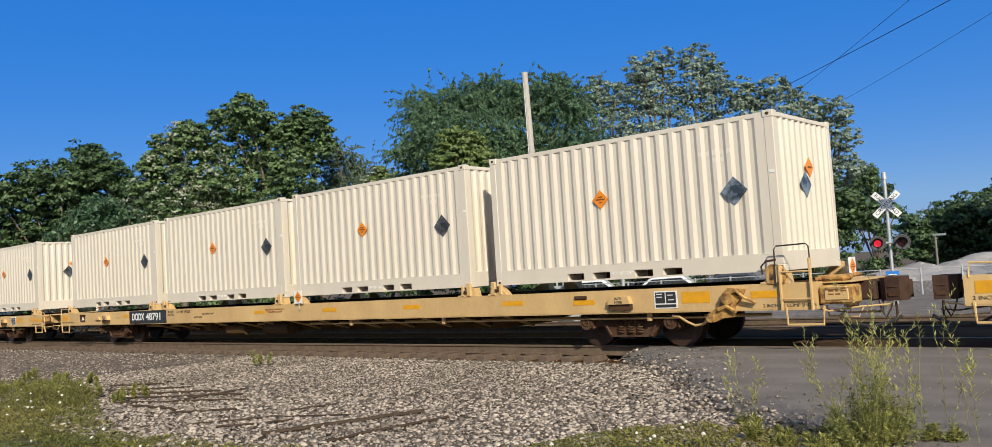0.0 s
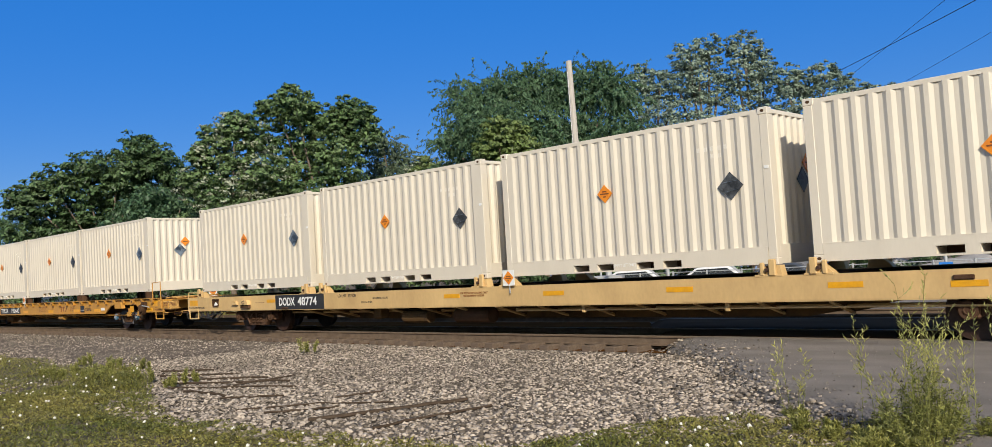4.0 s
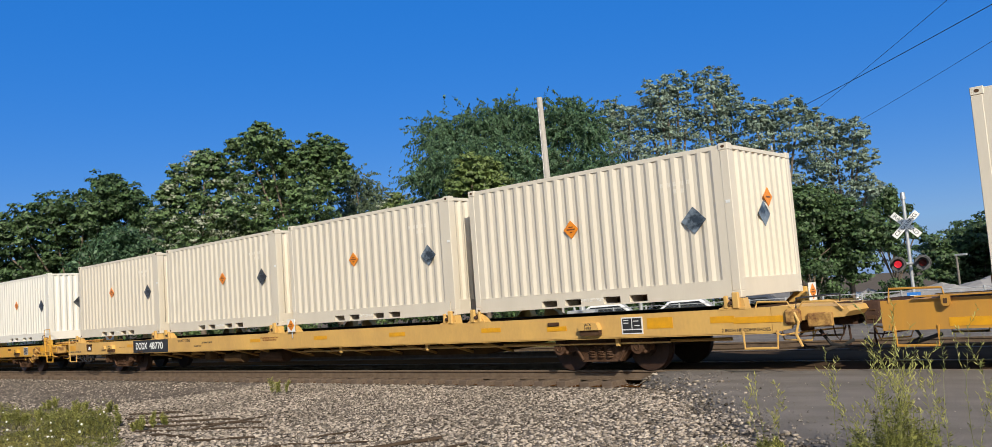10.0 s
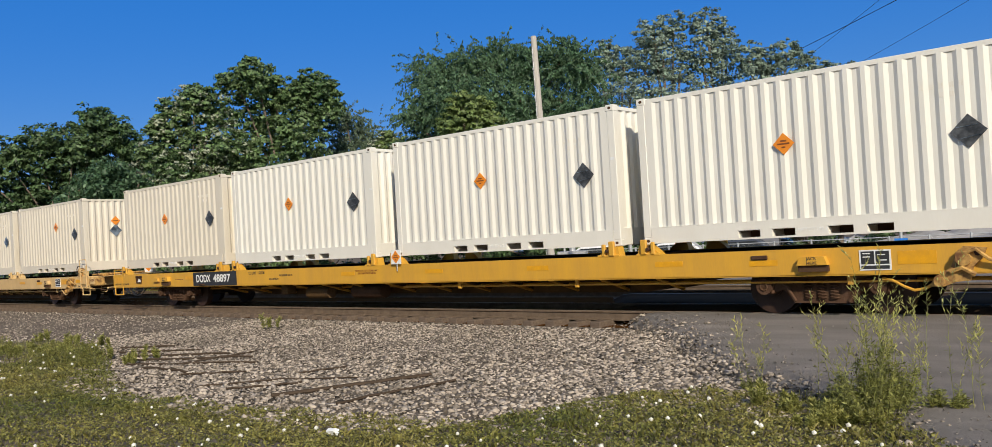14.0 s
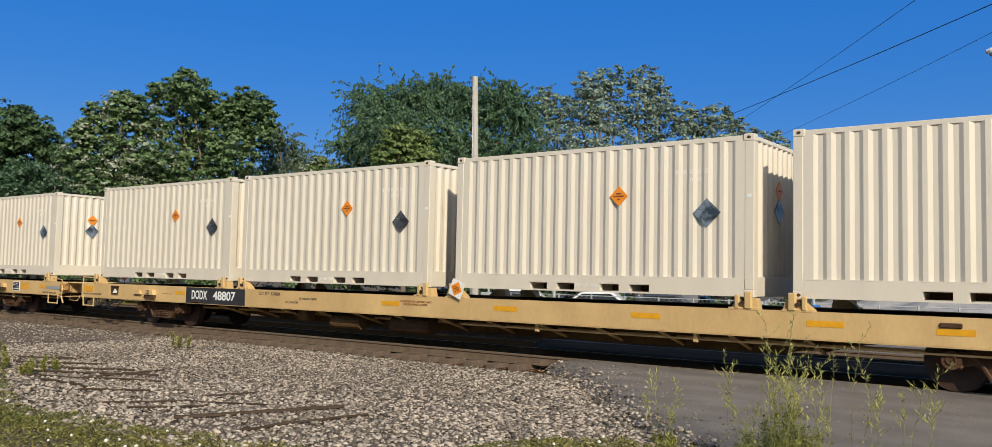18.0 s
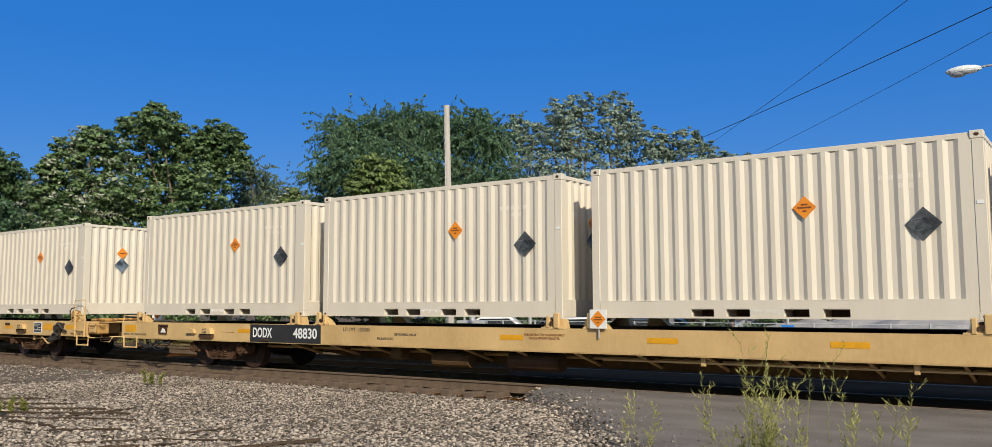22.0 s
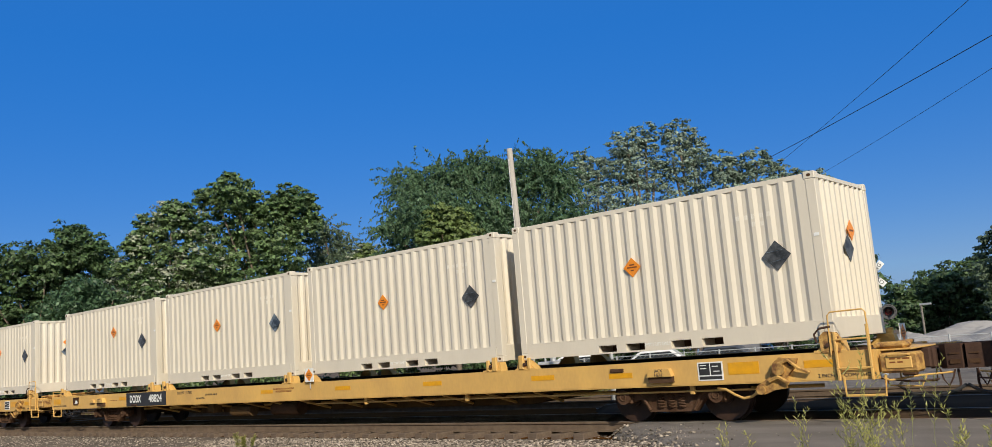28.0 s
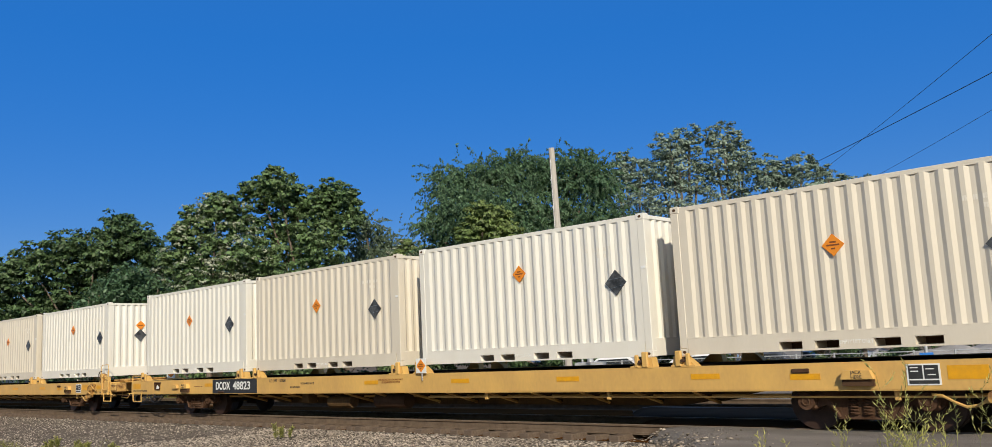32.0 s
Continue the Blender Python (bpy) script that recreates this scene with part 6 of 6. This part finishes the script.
# ---- near ground: stones, grass, weeds ----
def scatter_stones():
    rng = np.random.default_rng(3)
    oct_v = np.array([(1, 0, 0), (-1, 0, 0), (0, 1, 0), (0, -1, 0), (0, 0, 1), (0, 0, -1)], float)
    oct_f = np.array([(0, 2, 4), (2, 1, 4), (1, 3, 4), (3, 0, 4), (2, 0, 5), (1, 2, 5), (3, 1, 5), (0, 3, 5)])
    x = np.concatenate([rng.uniform(-20, -1, 95000), rng.uniform(-60, -20, 26000)])
    y = np.concatenate([rng.uniform(5.0, 13.9, 95000), rng.uniform(7.5, 13.9, 26000)])
    e = np.interp(y, [a for a, b in EDGE], [b for a, b in EDGE])
    ok = (x < e - 0.05 + rng.exponential(0.16, len(x)) * (rng.random(len(x)) < 0.5)) & ~((y < np.interp(x, [-60, -25, -17.6, -14.7, -12.2, -8.6, -6.4, -5.8, -4.6], [7.8, 7.6, 7.2, 5.9, 4.7, 5.1, 5.3, 6.0, 7.4])) & (rng.random(len(x)) < 0.9))
    ok &= (y < 12.95 + 0.2 * rng.random(len(x))) | (rng.random(len(x)) < 0.35)
    x, y = x[ok], y[ok]
    n = len(x)
    s = np.minimum(rng.lognormal(-3.98, 0.42, (n, 1)), 0.042) * np.array((1.0, 0.8, 0.55)) * rng.uniform(0.8, 1.25, (n, 3))
    fine = np.interp(y, [8.3, 9.6, 12.2, 12.9], [1.0, 0.75, 0.75, 0.95]) ** np.interp(x, [-11, -6.5], [1, 0])
    s *= (fine * np.interp(y, [5, 7.5], [1.3, 1.0]))[:, None]
    z = np.array([road_z(a, b) if a > c - 0.8 else ground_z(a, b) for a, b, c in zip(x, y, np.interp(y, [a for a, b in EDGE], [b for a, b in EDGE]))])
    q = rng.normal(size=(n, 3, 3))
    q = np.linalg.qr(q)[0]
    v = np.einsum("nij,kj->nki", q, oct_v) * s[:, None, :] * 1.15 + np.stack([x, y, z + s[:, 2] * 0.35], 1)[:, None, :]
    v += rng.normal(scale=0.2, size=v.shape) * s[:, None, :]
    f = (np.arange(n)[:, None, None] * 6 + oct_f[None]).reshape(-1, 3)
    ob = soup("gravel", v.reshape(-1, 3), f, STONE)
    tagged(ob, "loose pale grey crushed limestone beside the track", "gravel", kind="stuff")


scatter_stones()


def pebbles(name, count, reach, size, mat, seed, label):
    rng = np.random.default_rng(seed)
    y = rng.uniform(6.5, 13.4, count)
    e = np.interp(y, [a for a, b in EDGE], [b for a, b in EDGE])
    x = e - 0.35 + rng.exponential(reach, count)
    s = rng.lognormal(size, 0.45, count)
    z = np.array([road_z(a, b) for a, b in zip(x, y)])
    tet = np.array([(1, 0, -0.3), (-0.6, 0.8, -0.3), (-0.6, -0.8, -0.3), (0, 0, 0.8)])
    a = rng.uniform(0, 6.283, len(y))
    rx = tet[None, :, 0] * np.cos(a)[:, None] - tet[None, :, 1] * np.sin(a)[:, None]
    ry = tet[None, :, 0] * np.sin(a)[:, None] + tet[None, :, 1] * np.cos(a)[:, None]
    v = np.stack([x[:, None] + rx * s[:, None], y[:, None] + ry * s[:, None], z[:, None] + 0.008 + tet[None, :, 2] * s[:, None]], 2).reshape(-1, 3)
    f = (np.arange(len(y))[:, None, None] * 4 + np.array([(0, 1, 3), (1, 2, 3), (2, 0, 3), (0, 2, 1)])[None]).reshape(-1, 3)
    tagged(soup(name, v, f, mat), label, "gravel", kind="stuff")


pebbles("pebbles", 650, 0.9, -4.5, STONE, 33, "loose grey pebbles strewn over the asphalt")
pebbles("asphalt_crumbs", 1000, 0.5, -4.35, ASPHALT, 34, "crumbled grey asphalt along the road's broken edge")


def timbers_and_ruts():
    """Half-buried timbers, and ruts whose shadows are drawn as dark strips in the gravel."""
    rnd = random.Random(8)
    lines = [(-17.04, 7.8, -16.24, 8.51, 0.04), (-16.36, 7.46, -15.0, 8.41, 0.04), (-15.81, 7.21, -13.77, 8.2, 0.04), (-15.27, 6.98, -12.89, 8.09, 0.04), (-14.57, 6.76, -12.1, 7.7, 0.035), (-13.73, 6.63, -12.34, 6.62, 0.05)]
    lines += [(-13.55, 7.19, -13.43, 8.55, 0.03), (-10.95, 6.02, -10.34, 6.92, 0.03), (-10.34, 6.92, -9.15, 7.34, 0.025), (-10.23, 6.02, -9.72, 6.84, 0.03), (-9.11, 5.94, -8.28, 7.84, 0.055), (-7.92, 6.02, -7.7, 7.66, 0.035), (-12.16, 6.44, -11.47, 7.08, 0.03), (-10.53, 7.31, -10.22, 7.98, 0.025)]
    for x0, y0, x1, y1, r in lines:
        pts = []
        for i in range(9):
            x, y = x0 + (x1 - x0) * i / 8 + rnd.uniform(-0.03, 0.03), y0 + (y1 - y0) * i / 8
            pts.append((x, y, ground_z(x, y) + 0.02 + rnd.uniform(-0.005, 0.012)))
        bm = rods(pts, r * 0.5, 6)
        ob = part("old_timber", bm, TIMBER_RUT_SHADE)
        tagged(ob, "dark strip for half-buried weathered timber and rut shadow in the gravel", "timber", "timbers in the gravel")


timbers_and_ruts()


def litter():
    rnd = random.Random(4)
    bm = bmesh.new()
    bmesh.ops.create_icosphere(bm, subdivisions=2, radius=0.06)
    for v in bm.verts:
        v.co = v.co * (0.6 + 0.7 * rnd.random())
        v.co.z *= 0.7
    ob = part("paper_scrap", bm, WHITE)
    ob.matrix_basis = pose(-6.67, 5.0, ground_z(-6.67, 5.0) + 0.05)
    tagged(ob, "crumpled white paper scrap lying in the grass", "litter")


litter()


def grass_patch():
    rng = np.random.default_rng(17)
    n = 430000
    x, y = np.where(rng.random(n) < 0.8, rng.uniform(-17, 0.5, n), rng.uniform(-34, -15, n)), np.where(rng.random(n) < 0.75, rng.uniform(4.6, 9.7, n), rng.uniform(2.2, 4.8, n))
    lim = np.interp(x, [-60, -25, -21.6, -19.4, -18.4, -15.1, -11.6, -10.8, -9.35, -8.4, -7.5, -6.8, -6.2, -5.9, -5.6, -5.3, -5.1, -4.6, -3.6, -3.2, -2.8, -2.4, -2.0, -1.8, 0], [8.4, 8.1, 7.6, 7.8, 7.8, 6.7, 5.35, 5.7, 5.4, 5.45, 5.8, 6.0, 5.95, 6.1, 7.0, 7.7, 8.1, 8.4, 8.4, 8.4, 8.1, 7.6, 7.2, 7.0, 5.5])
    nz = np.array([noise.noise((a * 0.8, b * 0.8, 1)) for a, b in zip(x, y)])
    ok = y < lim + nz * 0.35 - rng.exponential(0.14, n)
    x, y, nz = x[ok], y[ok], nz[ok]
    n = len(x)
    z = np.array([road_z(a, b) if a > -6.5 else ground_z(a, b) for a, b in zip(x, y)])
    mound = np.clip(1 - ((x + 16.8) / 3.6) ** 2 - ((y - 7.0) / 1.1) ** 2, 0, 1) ** 0.5
    tuft = np.array([max(0.0, noise.noise((p * 2.3, q * 2.3, 4)) + 0.6 * noise.noise((p * 6, q * 6, 8))) for p, q in zip(x, y)])
    h = (0.03 + 0.10 * tuft + 0.20 * mound * (0.6 + tuft)) * np.interp(x, [-30, -18, -12, -6, -4.8, -1], [1.4, 1.3, 0.9, 0.8, 1.0, 1.1])
    k = rng.random(n) < 0.8
    # clover leaves at all heights of the sward
    m = int(k.sum())
    lp = np.stack([x[k], y[k], z[k] + h[k] * rng.uniform(0.25, 1.0, m)], 1)
    v, f = leaf_quads(rng, lp, rng.normal(scale=0.55, size=(m, 3)) + np.array((0, 0, 1.0)), 0.02, 0.62, 0.55)
    tagged(soup("clover", v, f, CLOVER), "low green clover leaves at the gravel's edge", "clover", kind="stuff")
    gx, gy, gz, gh = x[~k], y[~k], z[~k], np.minimum(h[~k], 0.06) * rng.uniform(0.6, 1.5, n - m) + np.maximum(0, h[~k] - 0.06) * 0.6
    a = rng.uniform(0, 6.283, n - m)
    w = rng.uniform(0.004, 0.010, n - m)
    bx, by = np.cos(a) * w, np.sin(a) * w
    lx, ly = rng.normal(scale=0.04, size=n - m), rng.normal(scale=0.04, size=n - m)
    v = np.stack([np.stack([gx - bx, gy - by, gz + np.maximum(0, gh - 0.1) - 0.01], 1), np.stack([gx + bx, gy + by, gz + np.maximum(0, gh - 0.1) - 0.01], 1), np.stack([gx + lx * 0.4 + bx * 0.7, gy + ly * 0.4 + by * 0.7, gz + gh * 0.65], 1), np.stack([gx + lx, gy + ly, gz + gh], 1)], 1).reshape(-1, 3)
    i = np.arange(n - m) * 4
    f = np.concatenate([np.stack([i, i + 1, i + 2], 1), np.stack([i, i + 2, i + 3], 1)])
    tagged(soup("grass", v, f, GRASS), "green and straw-coloured grass at the gravel's edge", "grass", kind="stuff")
    # rough grass beyond the track
    m = 50000
    x2, y2 = rng.uniform(-50, 4, m), rng.uniform(19.5, 34, m)
    keep = (x2 < np.interp(y2, [a for a, b in EDGE], [b for a, b in EDGE]) - 0.8) & (np.array([noise.noise((a * 0.3, b * 0.5, 9)) for a, b in zip(x2, y2)]) > -0.12)
    x2, y2 = x2[keep], y2[keep]
    m = len(x2)
    z2 = np.array([ground_z(a, b) for a, b in zip(x2, y2)])
    h2, a2 = rng.uniform(0.06, 0.28, m), rng.uniform(0, 6.283, m)
    bx2, by2 = np.cos(a2) * 0.02, np.sin(a2) * 0.02
    v2 = np.stack([np.stack([x2 - bx2, y2 - by2, z2 - 0.01], 1), np.stack([x2 + bx2, y2 + by2, z2 - 0.01], 1), np.stack([x2 + rng.normal(scale=0.06, size=m), y2 + rng.normal(scale=0.06, size=m), z2 + h2], 1)], 1).reshape(-1, 3)
    tagged(soup("rough_grass", v2, np.arange(m * 3).reshape(-1, 3), GRASS), "rough green grass beyond the track", "grass", kind="stuff")
    # clover heads
    m = 280
    k = rng.choice(n, m)
    bm = bmesh.new()
    for j in k:
        if rng.random() < 0.85:
            bmesh.ops.create_icosphere(bm, subdivisions=1, radius=float(rng.uniform(0.014, 0.026)), matrix=Matrix.Translation((float(x[j]), float(y[j]), float(z[j] + h[j] * 0.95))))
    tagged(part("clover_flowers", bm, PETAL), "small white clover heads in the grass", "flowers", kind="stuff")


grass_patch()


def make_weed(x, y, h, seed, spread, label, bare=0.0, bush=0.0):
    """Upright stems with branches that curve upwards: thin pods above, small feathery leaves below; bare: share of stem without leaves."""
    rng = random.Random(seed)
    w = base("weed", pose(x, y, road_z(x, y)), label, "weed", "roadside weeds")
    sv, sf, pods_v, pods_f, lv, lf = [], [], [], [], [], []
    u = lambda a: rng.uniform(-a, a)

    def blade(vs, fs, p, d, l, wd):
        d = Vector(d).normalized()
        side = d.cross(Vector((u(1), u(1), u(1)))).normalized() * wd
        k = len(vs)
        vs += [tuple(p), tuple(p + d * l * 0.5 + side), tuple(p + d * l), tuple(p + d * l * 0.5 - side)]
        fs += [(k, k + 1, k + 2), (k, k + 2, k + 3)]

    def stalk(p, q, r):
        k = len(sv)
        for at, rr in ((p, r), (q, r * 0.85)):
            sv.extend((at.x + rr * math.cos(a), at.y + rr * math.sin(a), at.z) for a in (0, 2.1, 4.2))
        sf.extend((k + i, k + (i + 1) % 3, k + 3 + (i + 1) % 3, k + 3 + i) for i in range(3))

    def twig(p, d, l, r, pods, leaf, level):
        n = 5
        for i in range(n):
            q = p + d * (l / n)
            stalk(p, q, r)
            r *= 0.85
            for k in range(pods if i > 0 else 0):
                blade(pods_v, pods_f, p.lerp(q, rng.random()), d * 0.8 + Vector((u(0.8), u(0.8), rng.uniform(-0.1, 0.5))), rng.uniform(0.03, 0.07), rng.uniform(0.003, 0.006))
            for k in range(leaf):
                blade(lv, lf, p.lerp(q, rng.random()), Vector((u(1), u(1), rng.uniform(-0.2, 0.9))), rng.uniform(0.015, 0.045), rng.uniform(0.003, 0.007))
            if level and rng.random() < 0.3:
                twig(q, (d + Vector((u(0.8), u(0.8), 0.2))).normalized(), l * rng.uniform(0.25, 0.45), r * 0.7, max(1, pods), leaf, 0)
            p, d = q, (d + Vector((u(0.14), u(0.14), 0.16))).normalized()

    tall = h > 0.45
    if bush:
        for k in range(int(95 * bush / 0.35)):
            a, rr = rng.uniform(0, 6.283), bush * rng.random() ** 0.7
            p = Vector((rr * math.cos(a) * 0.5, rr * math.sin(a) * 0.5, 0))
            top = bush * 2.2 * rng.uniform(0.15, 1.0) * (1 - 0.55 * rr / bush)
            q = Vector((rr * math.cos(a), rr * math.sin(a), top))
            stalk(p, q, 0.002)
            for j in range(22):
                blade(lv, lf, p.lerp(q, rng.random() ** 0.6), Vector((u(1), u(1), rng.uniform(-0.1, 0.8))), rng.uniform(0.025, 0.06), rng.uniform(0.003, 0.007))
    for s in range((4 if bush > 0.2 else 2) if tall else rng.randint(4, 6)):
        p = Vector((u(spread * 0.15), u(spread * 0.15), 0))
        d = Vector((u(spread * 0.3), u(spread * 0.3), 1)).normalized()
        hh = h * (1.0 if s == 0 else rng.uniform(0.6, 0.85))
        n = 11 if tall else 6
        r = 0.004
        for i in range(n):
            q = p + d * hh / n
            k = i / n
            stalk(p, q, r)
            r *= 0.9
            if tall and k > 0.3 + 0.3 * bare and rng.random() < 0.75:
                bd = Vector((u(1), u(1), rng.uniform(0.3, 0.8))).normalized()
                twig(q, bd, hh * (0.30 - 0.16 * k) * rng.uniform(0.6, 1.3), 0.002, 2, 0, False)
            elif tall and k > 0.1:
                for b in range(5):
                    blade(lv, lf, p.lerp(q, rng.random()), Vector((u(1), u(1), rng.uniform(0, 0.9))), rng.uniform(0.03, 0.07), rng.uniform(0.003, 0.006))
            elif not tall:
                for b in range(3):
                    twig(q, Vector((u(1), u(1), rng.uniform(0.5, 1.0))).normalized(), hh * rng.uniform(0.25, 0.5), 0.002, 1, 6, False)
            if k > 0.55 and tall:
                for b in range(4):
                    blade(pods_v, pods_f, p.lerp(q, rng.random()), d + Vector((u(0.9), u(0.9), 0)), rng.uniform(0.035, 0.075), 0.0042)
            p, d = q, (d + Vector((u(0.16), u(0.16), 0.05))).normalized()
    tagged(soup("stem_tangle", sv, sf, WEED, w), kind="stuff")
    tagged(soup("pod_spray", pods_v, pods_f, POD, w), kind="stuff")
    if lv:
        tagged(soup("foliage", lv, lf, WEED, w), kind="stuff")


def weeds():
    rng = random.Random(21)
    # bearing, distance, height, spread
    for i, (az, d, h, sp, bare, bush) in enumerate(((19.0, 8.0, 1.38, 0.5, 0.0, 0.40), (18.3, 8.2, 1.3, 0.5, 0.0, 0.33), (19.9, 8.2, 1.05, 0.6, 0.0, 0.26), (18.0, 8.4, 0.9, 0.7, 0.0, 0.18), (20.9, 8.5, 0.55, 0.7, 0.0, 0.14), (21.9, 8.5, 1.0, 0.4, 0.8, 0), (16.4, 8.4, 1.1, 0.5, 0.4, 0), (15.8, 8.3, 0.8, 0.6, 0.2, 0.1), (14.6, 8.3, 1.15, 0.5, 0.3, 0.08), (13.6, 8.3, 1.0, 0.5, 0.4, 0), (12.2, 8.3, 0.9, 0.5, 0.3, 0), (10.6, 8.2, 0.9, 0.4, 0.3, 0.1), (26.4, 9.5, 0.75, 0.25, 0.2, 0.07), (25.7, 9.6, 0.62, 0.3, 0.2, 0.06), (66.5, 20.0, 0.2, 0.9, 0, 0), (68.0, 21.0, 0.22, 0.9, 0, 0), (69.5, 22.5, 0.22, 0.9, 0, 0))):
        x, y, z = spot(az, d)
        make_weed(x, y, h, 100 + i, sp, "bushy weed with tall stems of yellow-green seed pods" if bush > 0.2 else "tall wispy weed with yellow-green seed pods", bare, bush)
    x, y, z = spot(56.6, 20.2)
    make_weed(x, y, 0.28, 140, 0.9, "small green plant growing in the ballast")
    # low clumps under the tall weeds and along the grass edge
    for i in range(9):
        az = rng.uniform(18.5, 25)
        x, y, z = spot(az, rng.uniform(7.8, 9.0))
        make_weed(x, y, rng.uniform(0.08, 0.16), 200 + i, 0.9, "low bushy green weed at the road's edge")
    for i in range(14):
        x, y = rng.uniform(-19.5, -14.6), rng.uniform(6.4, 7.4)
        make_weed(x, y, rng.uniform(0.12, 0.25), 240 + i, 0.9, "low bushy green weed in the grass")


weeds()


# ---- what moves: the train rolls to +x ----
def run(t):
    s, n = RUN, len(RUN) - 1
    i = min(int(t * 2), n - 1)
    g = lambda k: (s[min(k + 1, n)] - s[max(k - 1, 0)]) / (min(k + 1, n) - max(k - 1, 0))
    u = t * 2 - i
    return (2 * u**3 - 3 * u**2 + 1) * s[i] + (u**3 - 2 * u**2 + u) * g(i) + (3 * u**2 - 2 * u**3) * s[i + 1] + (u**3 - u**2) * g(i + 1)


def motions():
    times = [k * 0.5 for k in range(65)]
    for car, x in CARS:
        walk(car, [(t, pose(x + run(t), TRACK, 0)) for t in times])
        seen = [k * 0.05 for k in range(641) if -46 < x + run(k * 0.05) < 16]
        for truck in [o for o in car.children if o.name.startswith("truck")]:
            for w in [o for o in truck.children if o.name.startswith("wheelset")]:
                at = w.matrix_basis.translation.copy()
                rows = [(t, pose(*at, 0, math.degrees((run(t) - run(seen[0])) / 0.42), 0)) for t in seen] if seen else [(0, pose(*at))]
                if rows[0][0] > 0.04:
                    rows.insert(0, (0, rows[0][1]))
                if rows[-1][0] < 31.97:
                    rows.append((32, rows[-1][1]))
                walk(w, rows)
    for thing, x, z in RIDERS:
        walk(thing, [(t, pose(x + run(t), TRACK, z)) for t in times])


motions()
